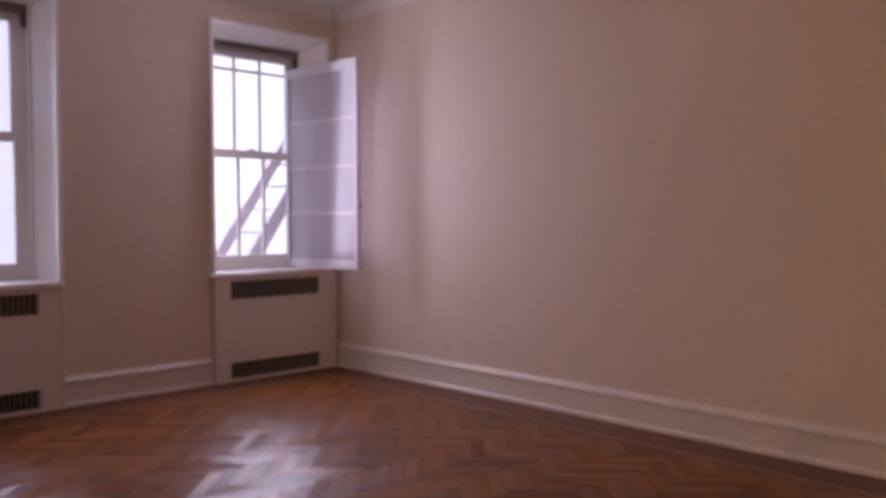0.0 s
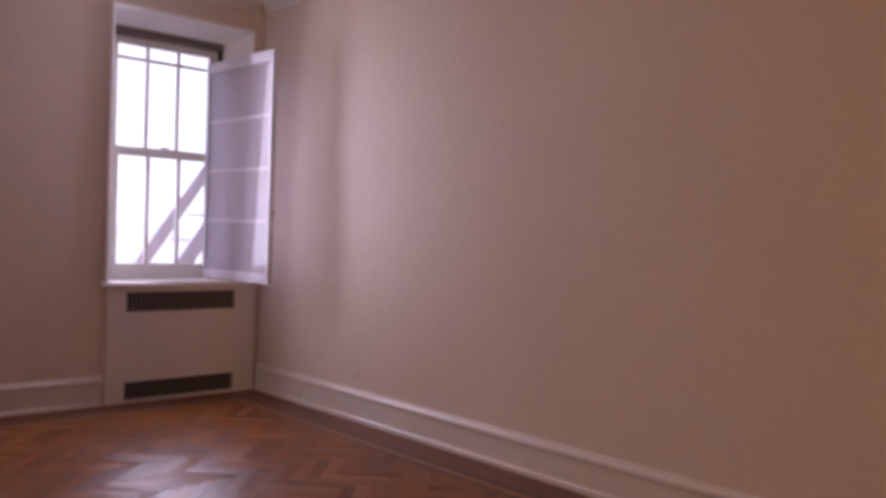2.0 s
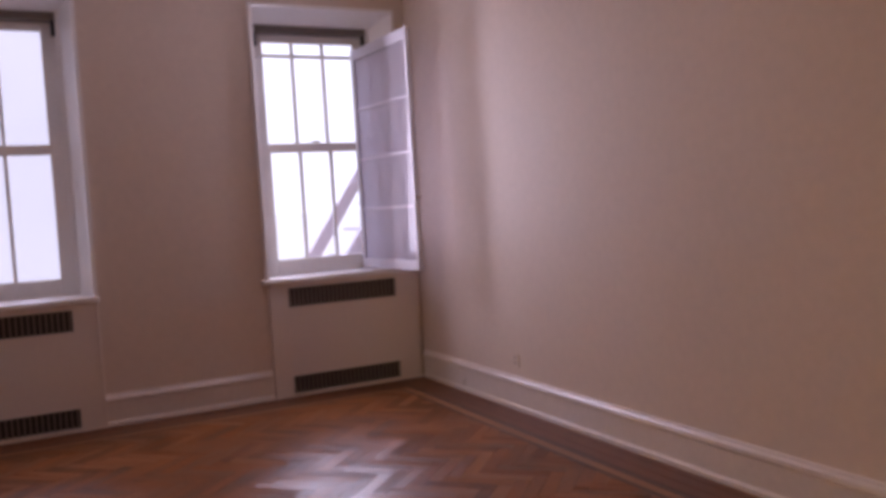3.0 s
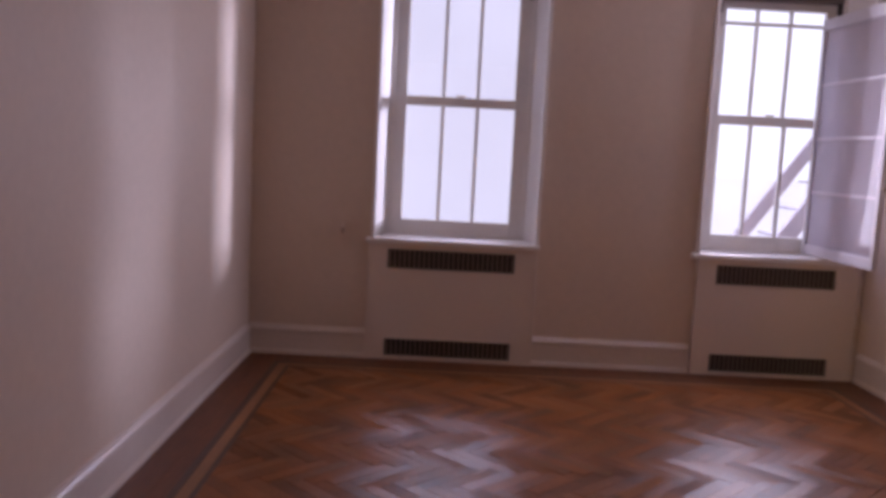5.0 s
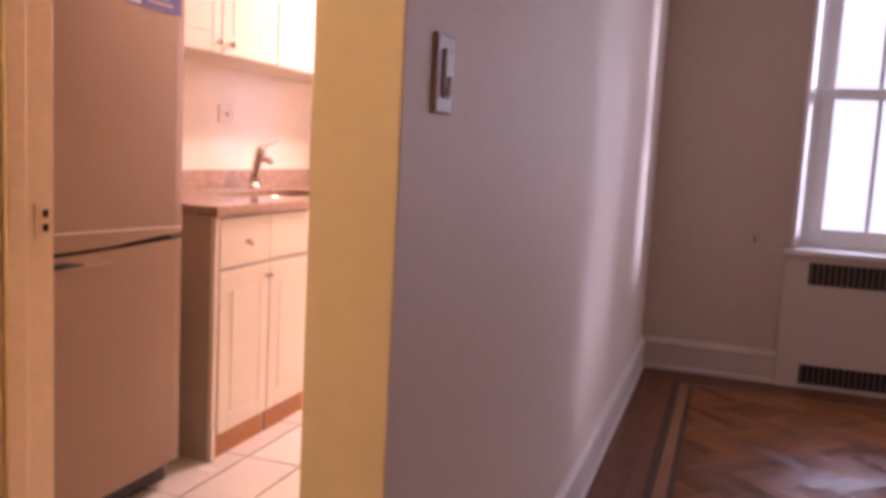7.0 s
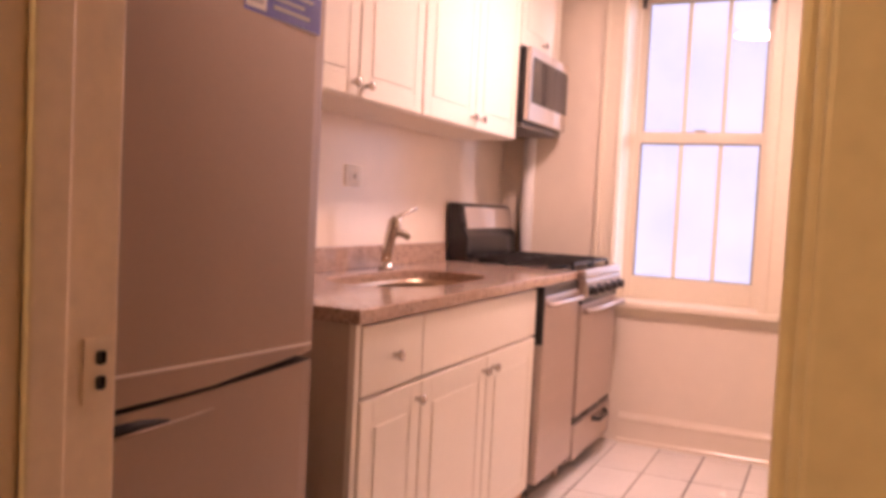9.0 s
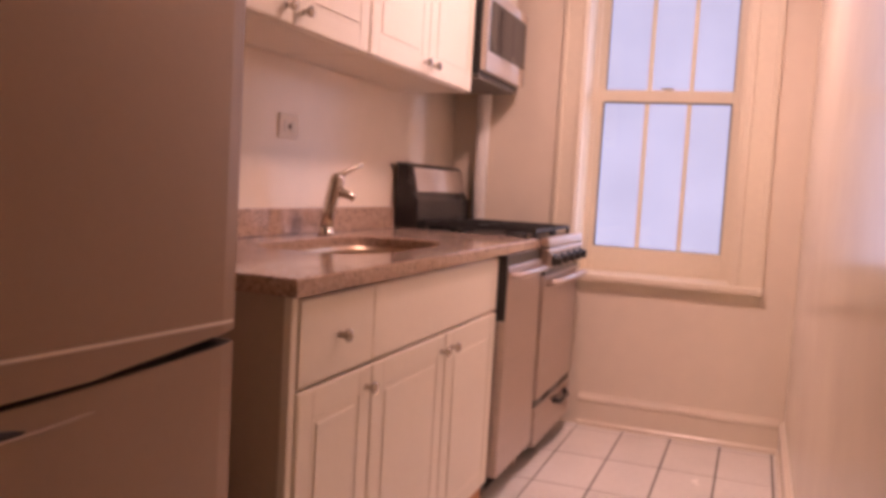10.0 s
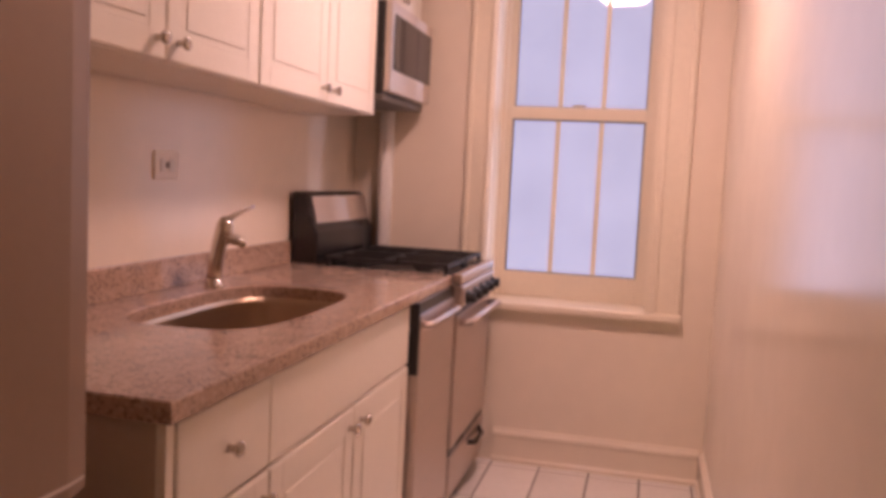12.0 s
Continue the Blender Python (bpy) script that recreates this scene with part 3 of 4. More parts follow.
def panel_door(parent, x0, x1, y, z0, z1, knob_at):
    """A routed door: slab, grooved frame and a raised middle field."""
    t = 0.02
    d = part("door", boxes([(x0, x1, y - t, y, z0, z1)], 0.004), CAB, parent)
    w = 0.062
    if z1 - z0 > 0.2 and abs(x1 - x0) > 0.2:
        a, b = min(x0, x1), max(x0, x1)
        rows = [(a + 0.004, a + w, y, y + 0.0018, z0 + 0.004, z1 - 0.004), (b - w, b - 0.004, y, y + 0.0018, z0 + 0.004, z1 - 0.004),
                (a + w, b - w, y, y + 0.0018, z0 + 0.004, z0 + w), (a + w, b - w, y, y + 0.0018, z1 - w, z1 - 0.004)]
        for r in rows:
            part("door_rail", boxes([r], 0.0016), CAB, d)
        bm = bmesh.new()
        box(bm, a + w + 0.016, b - w - 0.016, y, y + 0.0030, z0 + w + 0.016, z1 - w - 0.016, 0.0025)
        part("raised_field", bm, CAB, d)
    if knob_at:
        knob(d, knob_at[0], y + 0.004, knob_at[1])
    return d


YC = -1.272        # door faces of the base cabinets


def base_cabinet(x0, x1, doors, drawers, label, stile=0.0):
    c = thing("base_cabinet", ((x0 + x1) / 2, YC - 0.3, 0), label, "cabinet", "kitchen base cabinets")
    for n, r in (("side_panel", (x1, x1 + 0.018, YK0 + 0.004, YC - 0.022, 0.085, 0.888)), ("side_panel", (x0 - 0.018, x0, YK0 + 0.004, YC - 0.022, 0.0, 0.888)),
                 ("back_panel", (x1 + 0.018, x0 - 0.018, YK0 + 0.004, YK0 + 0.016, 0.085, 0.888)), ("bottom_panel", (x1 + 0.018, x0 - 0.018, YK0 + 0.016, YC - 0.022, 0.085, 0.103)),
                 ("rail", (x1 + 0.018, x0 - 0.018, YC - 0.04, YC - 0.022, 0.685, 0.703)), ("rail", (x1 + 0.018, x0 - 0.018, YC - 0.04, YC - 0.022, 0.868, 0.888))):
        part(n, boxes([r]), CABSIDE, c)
    if stile:
        part("end_stile", boxes([(x0 - stile, x0, YC - 0.022, YC - 0.004, 0.0, 0.888)], 0.002), CAB, c)
    for a, b, k in drawers:
        d = part("drawer_front", boxes([(b + 0.002, a - 0.002, YC - 0.02, YC, 0.700, 0.878)], 0.005), CAB, c)
        if k:
            knob(d, k, YC, 0.787)
    for a, b, k in doors:
        panel_door(c, b + 0.002, a - 0.002, YC, 0.092, 0.692, (k, 0.645) if k else None)
    part("toe_kick", boxes([(x1, x0 - 0.019, YC - 0.03, YC - 0.018, 0.0, 0.084)], 0.002), PINE, c, "orange varnished pine toe board")
    return c


base_cabinet(-2.578, -2.94, [(-2.602, -2.94, -2.905)], [(-2.602, -2.94, -2.772)], "white base cabinet with one drawer over one door", 0.023)
base_cabinet(-2.94, -3.925, [(-2.94, -3.432, -3.39), (-3.432, -3.925, -3.475)], [(-2.94, -3.925, None)], "white two-door sink cabinet with a plain false front")

SX, SY, SA, SB = -3.455, -1.585, 0.365, 0.195      # the sink's middle and half sizes


def superellipse(n, a, b, power):
    out = []
    for i in range(n):
        t = 2 * math.pi * i / n
        c, s = math.cos(t), math.sin(t)
        out.append((math.copysign(abs(c) ** (2 / power), c) * a, math.copysign(abs(s) ** (2 / power), s) * b))
    return out


def worktop():
    x0, x1, y0, y1, z0, z1 = -4.425, -2.562, YK0 + 0.002, -1.258, 0.889, 0.925
    bm = bmesh.new()
    n = 64
    ring = superellipse(n, SA, SB, 3.4)
    rows = []
    for z in (z1, z0):
        inner = [bm.verts.new((SX + a, SY + b, z)) for a, b in ring]
        outer = []
        for a, b in ring:
            k = min(((x1 - SX) if a > 0 else (SX - x0)) / max(abs(a), 1e-6), ((y1 - SY) if b > 0 else (SY - y0)) / max(abs(b), 1e-6))
            outer.append([SX + a * k, SY + b * k])
        for cx, cy in ((x0, y0), (x0, y1), (x1, y0), (x1, y1)):
            j = min(range(n), key=lambda i: (outer[i][0] - cx) ** 2 + (outer[i][1] - cy) ** 2)
            outer[j] = [cx, cy]
        rows.append((inner, [bm.verts.new((p[0], p[1], z)) for p in outer]))
    (i1, o1), (i0, o0) = rows
    for i in range(n):
        j = (i + 1) % n
        bm.faces.new((i1[i], o1[i], o1[j], i1[j]))
        bm.faces.new((i0[j], o0[j], o0[i], i0[i]))
        bm.faces.new((o1[i], o0[i], o0[j], o1[j]))
        bm.faces.new((i1[j], i0[j], i0[i], i1[i]))
    bmesh.ops.recalc_face_normals(bm, faces=bm.faces)
    rim = [e for e in bm.edges if len(e.link_faces) == 2 and abs(e.link_faces[0].normal.dot(e.link_faces[1].normal)) < 0.2 and e.verts[0].co.z == e.verts[1].co.z and abs(e.verts[0].co.z - z1) < 1e-6]
    bmesh.ops.bevel(bm, geom=rim, offset=0.004, segments=2, profile=0.5, affect="EDGES")
    return solo("worktop", bm, GRANITE, "polished speckled brown granite worktop on white cabinets", "worktop")


worktop()
solo("backsplash", boxes([(-4.425, -2.562, YK0 + 0.001, YK0 + 0.021, 0.9255, 1.012)], 0.003), GRANITE, "low speckled granite backsplash strip behind the worktop", "backsplash")


def sink():
    s = thing("sink", (SX, SY, 0.74), "undermount stainless steel sink bowl set in granite", "sink")
    bm = bmesh.new()
    n = 64
    loops = []
    for z, k, p in ((0.8885, 1.03, 3.4), (0.8885, 0.995, 3.4), (0.87, 0.985, 3.6), (0.78, 0.965, 3.8), (0.752, 0.94, 3.8), (0.742, 0.88, 3.4), (0.738, 0.4, 2.4), (0.735, 0.13, 2)):
        loops.append([bm.verts.new((SX + a, SY + b, z)) for a, b in superellipse(n, SA * k, SB * k, p)])
    for p, q in zip(loops, loops[1:]):
        for i in range(n):
            bm.faces.new((p[i], p[(i + 1) % n], q[(i + 1) % n], q[i])).smooth = True
    bm.faces.new(loops[-1])
    part("bowl", bm, SINKM, s)
    bm = bmesh.new()
    lathe(bm, (SX, SY, 0.7355), (0, 0, 1), [(0, 0.042), (0.003, 0.042), (0.004, 0.032), (0.002, 0.012)], 24)
    part("drain", bm, CHROME, s)


sink()


def faucet():
    x, y = -3.66, -1.80
    f = thing("faucet", (x, y, 0.925), "satin nickel single-lever kitchen faucet behind the sink", "faucet")
    bm = bmesh.new()
    lathe(bm, (x, y, 0.9255), (0, 0, 1), [(0, 0.029), (0.006, 0.029), (0.012, 0.024), (0.03, 0.022)], 20)
    part("base", bm, CHROME, f)
    bm = bmesh.new()
    tube(bm, [(x, y, 0.952), (x - 0.001, y + 0.004, 1.0), (x - 0.004, y + 0.012, 1.05), (x - 0.008, y + 0.022, 1.092), (x - 0.010, y + 0.028, 1.115), (x - 0.011, y + 0.031, 1.134)], [0.022, 0.021, 0.022, 0.0245, 0.025, 0.015], 18)
    part("body", bm, CHROME, f)
    bm = bmesh.new()
    tube(bm, [(x - 0.006, y + 0.016, 1.070), (x - 0.016, y + 0.042, 1.072), (x - 0.026, y + 0.068, 1.064), (x - 0.032, y + 0.082, 1.052)], [0.019, 0.0165, 0.0145, 0.013], 16)
    part("spout", bm, CHROME, f)
    bm = bmesh.new()
    tube(bm, [(x - 0.010, y + 0.028, 1.124), (x - 0.04, y + 0.044, 1.142), (x - 0.07, y + 0.060, 1.157), (x - 0.095, y + 0.074, 1.168)], [0.010, 0.0075, 0.006, 0.005], 10)
    part("lever", bm, CHROME, f)


faucet()


def outlet(x, z):
    d = thing("wall_outlet", (x, YK0, z), "ivory outlet plate on the kitchen wall over the worktop", "outlet")
    part("plate", boxes([(x - 0.06, x + 0.06, YK0, YK0 + 0.007, z - 0.04, z + 0.04)], 0.003), PLATE, d)
    part("socket", boxes([(x - 0.036, x - 0.01, YK0 + 0.0071, YK0 + 0.010, z - 0.018, z + 0.018), (x + 0.01, x + 0.036, YK0 + 0.0071, YK0 + 0.010, z - 0.018, z + 0.018)], 0.002), PAPER, d)
    part("test_button", boxes([(x - 0.006, x + 0.006, YK0 + 0.0071, YK0 + 0.011, z - 0.008, z + 0.008)], 0.001), SLAT, d)


outlet(-3.585, 1.278)


def dishwasher():
    x0, x1, yf = -3.93, -4.422, -1.262
    d = thing("dishwasher", ((x0 + x1) / 2, yf - 0.3, 0), "narrow stainless steel dishwasher between cabinet and stove", "dishwasher")
    part("body", boxes([(x1, x0 - 0.002, YK0 + 0.01, yf - 0.03, 0.09, 0.886)]), BLACK, d)
    part("door", boxes([(x1 + 0.002, x0 - 0.016, yf - 0.03, yf + 0.020, 0.10, 0.848)], 0.006), APPL, d)
    part("side_gasket", boxes([(x0 - 0.015, x0 - 0.002, yf - 0.03, yf + 0.017, 0.66, 0.887)]), BLACK, d, "black edge of the door")
    part("top_gap", boxes([(x1 + 0.002, x0 - 0.016, yf - 0.03, yf + 0.012, 0.849, 0.887)]), BLACK, d)
    bm = bmesh.new()
    tube(bm, [(x1 + 0.03, yf + 0.018, 0.815), (x1 + 0.05, yf + 0.046, 0.815), (x0 - 0.06, yf + 0.046, 0.815), (x0 - 0.04, yf + 0.018, 0.815)], 0.012, 10)
    part("handle", bm, APPL, d)
    part("kick_plate", boxes([(x1, x0 - 0.002, yf - 0.08, yf - 0.06, 0.0, 0.088)]), BLACK, d)


dishwasher()
solo("filler_post", boxes([(-4.428, -4.40, -1.33, -1.30, 0.0, 0.088)], 0.002), CABSIDE, "short pale wooden post under the dishwasher edge", "post")


def stove():
    x0, x1, yb, yf = -4.43, -5.085, YK0 + 0.02, -1.238
    s = thing("stove", ((x0 + x1) / 2, (yb + yf) / 2, 0), "black and stainless gas stove beside the kitchen window", "stove")
    part("body", boxes([(x1, x0, yb + 0.02, yf - 0.03, 0.06, 0.90)], 0.004), BLACK, s)
    part("oven_door", boxes([(x1 + 0.004, x0 - 0.004, yf - 0.03, yf + 0.006, 0.27, 0.775)], 0.008), APPL, s)
    part("drawer", boxes([(x1 + 0.004, x0 - 0.004, yf - 0.03, yf + 0.004, 0.075, 0.235)], 0.008), APPL, s)
    part("drawer_gap", boxes([(x1 + 0.004, x0 - 0.004, yf - 0.03, yf - 0.004, 0.236, 0.269)]), BLACK, s)
    bm = bmesh.new()
    tube(bm, [(x1 + 0.12, yf + 0.004, 0.205), (x1 + 0.16, yf + 0.028, 0.195), (x1 + 0.30, yf + 0.028, 0.195), (x1 + 0.34, yf + 0.004, 0.205)], 0.012, 10)
    part("drawer_pull", bm, BLACK, s)
    bm = bmesh.new()
    tube(bm, [(x1 + 0.04, yf + 0.005, 0.745), (x1 + 0.05, yf + 0.05, 0.75), (x0 - 0.05, yf + 0.05, 0.75), (x0 - 0.04, yf + 0.005, 0.745)], 0.014, 12)
    part("oven_handle", bm, APPL, s, "round steel oven handle")
    part("control_panel", boxes([(x1, x0, yf - 0.035, yf + 0.022, 0.806, 0.888)], 0.010), APPL, s, "steel control panel")
    part("panel_gap", boxes([(x1 + 0.004, x0 - 0.004, yf - 0.035, yf + 0.004, 0.777, 0.805)]), BLACK, s, "black gap over the oven door")
    for k in range(5):
        x = x0 - 0.075 - k * 0.126
        bm = bmesh.new()
        lathe(bm, (x, yf + 0.022, 0.838), (0, 1, 0), [(0, 0.026), (0.008, 0.025), (0.010, 0.021), (0.030, 0.019), (0.033, 0.015)], 16)
        box(bm, x - 0.004, x + 0.004, yf + 0.05, yf + 0.058, 0.822, 0.855, 0.002)
        part("knob", bm, BLACK, s, "black burner knob")
    part("cooktop", boxes([(x1, x0, yb + 0.02, yf - 0.02, 0.902, 0.925)], 0.006), BLACK, s)
    part("front_rim", boxes([(x1, x0, yf - 0.019, yf + 0.016, 0.890, 0.930)], 0.008), APPL, s, "steel front edge of the cooktop")
    for gx in (x0 - 0.165, x1 + 0.165):
        g = part("grate", boxes([(gx - 0.15, gx + 0.15, yf - 0.055, yf - 0.043, 0.945, 0.960), (gx - 0.15, gx + 0.15, yb + 0.135, yb + 0.147, 0.945, 0.960),
                                 (gx - 0.15, gx - 0.138, yb + 0.147, yf - 0.055, 0.945, 0.960), (gx + 0.138, gx + 0.15, yb + 0.147, yf - 0.055, 0.945, 0.960),
                                 (gx - 0.006, gx + 0.006, yb + 0.147, yf - 0.055, 0.947, 0.962), (gx - 0.138, gx - 0.006, (yb + yf) / 2 + 0.03, (yb + yf) / 2 + 0.042, 0.947, 0.962),
                                 (gx + 0.006, gx + 0.138, (yb + yf) / 2 + 0.03, (yb + yf) / 2 + 0.042, 0.947, 0.962)]
                          + [(gx + sx - 0.008, gx + sx + 0.008, yy - 0.008, yy + 0.008, 0.9255, 0.946) for sx in (-0.14, 0.14) for yy in (yb + 0.142, yf - 0.05)], 0.002), IRON, s, "black cast iron grate")
        for gy in (yb + 0.25, yf - 0.17):
            bm = bmesh.new()
            lathe(bm, (gx, gy, 0.9255), (0, 0, 1), [(0, 0.05), (0.008, 0.046), (0.010, 0.036), (0.018, 0.034), (0.020, 0.02)], 18)
            part("burner", bm, IRON, s)
    bm = bmesh.new()
    prof = [(yb, 0.92), (yb + 0.11, 0.92), (yb + 0.105, 1.045), (yb + 0.085, 1.075), (yb + 0.06, 1.185), (yb + 0.04, 1.20), (yb, 1.20)]
    ends = [[bm.verts.new((x, y, z)) for y, z in prof] for x in (x0 + 0.0, x1 + 0.0)]
    k = len(prof)
    for i in range(k):
        bm.faces.new((ends[0][i], ends[1][i], ends[1][(i + 1) % k], ends[0][(i + 1) % k]))
    bm.faces.new(ends[0][::-1])
    bm.faces.new(ends[1])
    bmesh.ops.recalc_face_normals(bm, faces=bm.faces)
    bmesh.ops.bevel(bm, geom=[e for e in bm.edges if abs(e.verts[0].co.x - e.verts[1].co.x) < 0.01], offset=0.008, segments=2, profile=0.5, affect="EDGES")
    g = part("backguard", bm, BLACK, s, "black backguard with a steel face")
    bm = bmesh.new()
    vs = [bm.verts.new(p) for p in ((x0 - 0.03, yb + 0.0865, 1.08), (x1 + 0.02, yb + 0.0865, 1.08), (x1 + 0.02, yb + 0.0635, 1.183), (x0 - 0.03, yb + 0.0635, 1.183))]
    f = bm.faces.new(vs)
    r = bmesh.ops.extrude_face_region(bm, geom=[f])
    bmesh.ops.translate(bm, verts=[v for v in r["geom"] if isinstance(v, bmesh.types.BMVert)], vec=(0, 0.004, 0.001))
    bmesh.ops.recalc_face_normals(bm, faces=bm.faces)
    part("steel_face", bm, STEEL, g)
    for x in (x0 - 0.04, x1 + 0.04):
        part("foot", boxes([(x - 0.02, x + 0.02, yf - 0.12, yf - 0.08, 0, 0.06)], 0.003), BLACK, s)


stove()


def upper_cabinet(x0, x1, z0, z1, split, knobs, label):
    yf = -1.61
    c = thing("wall_cabinet", ((x0 + x1) / 2, YK0, z0), label, "cabinet", "kitchen wall cabinets")
    part("body", boxes([(x1, x0, YK0 + 0.002, yf - 0.022, z0, z1)], 0.002), CAB, c)
    edges = [x0] + list(split) + [x1]
    for a, b, k in zip(edges, edges[1:], knobs):
        panel_door(c, b + 0.002, a - 0.002, yf, z0 + 0.002, z1 - 0.004, (k, z0 + 0.045))
    return c


upper_cabinet(-2.60, -3.525, 1.50, 2.36, (-3.085,), (-3.045, -3.128), "white raised-panel wall cabinet with two doors")
upper_cabinet(-3.53, -4.49, 1.50, 2.36, (-4.01,), (-3.965, -4.055), "white raised-panel wall cabinet beside the microwave")
upper_cabinet(-4.50, -5.09, 1.945, 2.36, (), (-4.80,), "short white wall cabinet over the microwave")


def microwave():
    x0, x1, yf, z0, z1 = -4.505, -5.09, -1.555, 1.585, 1.935
    m = thing("microwave", ((x0 + x1) / 2, YK0, z0), "stainless over-stove microwave hung under a cabinet", "microwave")
    part("body", boxes([(x1, x0, YK0 + 0.003, yf - 0.03, z0, z1)], 0.004), BLACK, m)
    d = part("door", boxes([(x1, x0 - 0.003, yf - 0.029, yf, z0 + 0.012, z1)], 0.006), STEEL, m)
    part("door_window", boxes([(x1 + 0.235, x0 - 0.030, yf + 0.0005, yf + 0.004, z0 + 0.095, z1 - 0.045)], 0.002), DGLASS, d, "dark glass door window")
    part("keypad", boxes([(x1 + 0.018, x1 + 0.230, yf + 0.0005, yf + 0.003, z0 + 0.095, z1 - 0.045)], 0.002), DGLASS, d, "dark glass control panel")
    part("vent_base", boxes([(x1 + 0.01, x0 - 0.01, YK0 + 0.06, yf - 0.03, z0 - 0.02, z0)], 0.004), SLAT, m)


microwave()


def fridge():
    x0, x1, yb, yf = -1.785, -2.39, YK0 + 0.05, -1.268
    f = thing("refrigerator", ((x0 + x1) / 2, (yb + yf) / 2, 0), "tall platinum steel bottom-freezer refrigerator by the doorway", "refrigerator")
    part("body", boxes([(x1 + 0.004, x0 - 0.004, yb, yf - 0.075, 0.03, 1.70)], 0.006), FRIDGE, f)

    def bowed(z0f, z1f, out=0.008, back=0.0):
        """A door slab with a gently bowed front; z0f and z1f give its edges along the width."""
        bm = bmesh.new()
        n = 14
        cols = []
        for i in range(n + 1):
            t = i / n
            x = x1 + (x0 - x1) * t
            bow = out * (1 - (2 * t - 1) ** 2) - (0.006 if i in (0, n) else 0)
            cols.append([bm.verts.new(p) for p in ((x, yf - 0.07, z0f(t)), (x, yf - 0.004 - back + bow, z0f(t)), (x, yf - 0.004 - back + bow, z1f(t)), (x, yf - 0.07, z1f(t)))])
        for a, b in zip(cols, cols[1:]):
            for i in range(4):
                bm.faces.new((a[i], b[i], b[(i + 1) % 4], a[(i + 1) % 4]))
        bm.faces.new(cols[0])
        bm.faces.new(cols[-1][::-1])
        bmesh.ops.recalc_face_normals(bm, faces=bm.faces)
        return bm

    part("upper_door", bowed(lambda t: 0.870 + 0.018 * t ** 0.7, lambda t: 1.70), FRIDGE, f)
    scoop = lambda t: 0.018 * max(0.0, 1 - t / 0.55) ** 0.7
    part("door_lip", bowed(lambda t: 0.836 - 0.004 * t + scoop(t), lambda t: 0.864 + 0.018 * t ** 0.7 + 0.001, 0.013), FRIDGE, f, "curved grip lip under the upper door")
    # Dark fill stands in for the shade in the gap between the doors.
    part("gap_shade", bowed(lambda t: 0.818, lambda t: 0.836 - 0.004 * t + scoop(t) - 0.0005, 0.004, 0.045), DARK, f, "dark fill for the shade between the doors")
    # Bright strip added as the highlight along the upper door's bottom edge.
    part("edge_highlight", bowed(lambda t: 0.8655 + 0.018 * t ** 0.7, lambda t: 0.8695 + 0.018 * t ** 0.7, 0.0115), STEEL, f, "bright strip for the highlight under the upper door")
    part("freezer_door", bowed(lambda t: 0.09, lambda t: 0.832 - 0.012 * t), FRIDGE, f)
    # Dark slip puts shade on the floor of that gap.
    part("gap_floor_shade", bowed(lambda t: 0.8322 - 0.012 * t, lambda t: 0.8335 - 0.012 * t, 0.006, 0.003), DARK, f)
    # Dark tube drawn as the shade in the freezer's grip recess.
    bm = bmesh.new()
    tube(bm, [(-1.80, yf + 0.001, 0.797), (-1.88, yf - 0.002, 0.797), (-1.97, yf - 0.004, 0.789), (-2.01, yf - 0.008, 0.785)], [0.010, 0.009, 0.005, 0.002], 10)
    part("grip_recess_shade", bm, DARK, f)
    bm = bmesh.new()
    tube(bm, [(-1.79, yf + 0.005, 0.786), (-1.88, yf + 0.006, 0.786), (-1.98, yf + 0.006, 0.787), (-2.06, yf + 0.003, 0.790)], [0.004, 0.004, 0.003, 0.0015], 8)
    part("grip_edge", bm, FRIDGE, f)
    part("kick_grille", boxes([(x1 + 0.02, x0 - 0.02, yf - 0.06, yf - 0.05, 0.01, 0.088)]), BLACK, f)
    lab = thing("energy_flyer", (-2.23, yf + 0.004, 1.53), "blue and white printed flyer stuck on the refrigerator door", "flyer")
    y = yf + 0.0035
    part("sheet", boxes([(-2.352, -2.10, y - 0.006, y, 1.53, 1.72)]), PAPER, lab)
    part("blue_band", boxes([(-2.352, -2.10, y, y + 0.001, 1.53, 1.605)]), BLUE, lab)
    part("white_square", boxes([(-2.165, -2.105, y + 0.001, y + 0.0018, 1.538, 1.60)]), PAPER, lab)
    part("grey_square", boxes([(-2.157, -2.113, y + 0.0018, y + 0.0024, 1.548, 1.592)]), GREYP, lab)
    for k, w in enumerate((0.13, 0.10, 0.12)):
        part("text_bar", boxes([(-2.19 - w, -2.19, y + 0.001, y + 0.0018, 1.585 - 0.018 * k, 1.592 - 0.018 * k)]), GREYP, lab)
    for k, w in enumerate((0.20, 0.17, 0.19)):
        part("text_bar", boxes([(-2.12 - w, -2.12, y, y + 0.001, 1.625 + 0.022 * k, 1.632 + 0.022 * k)]), GREYP, lab)


fridge()


def riser_pipe(x, y):
    bm = bmesh.new()
    lathe(bm, (x, y, 0.0), (0, 0, 1), [(0, 0.034), (H, 0.034)], 18)
    return solo("riser_pipe", bm, TRIM, "white painted steam riser pipe in the corner", "pipe")


riser_pipe(-5.130, -1.757)


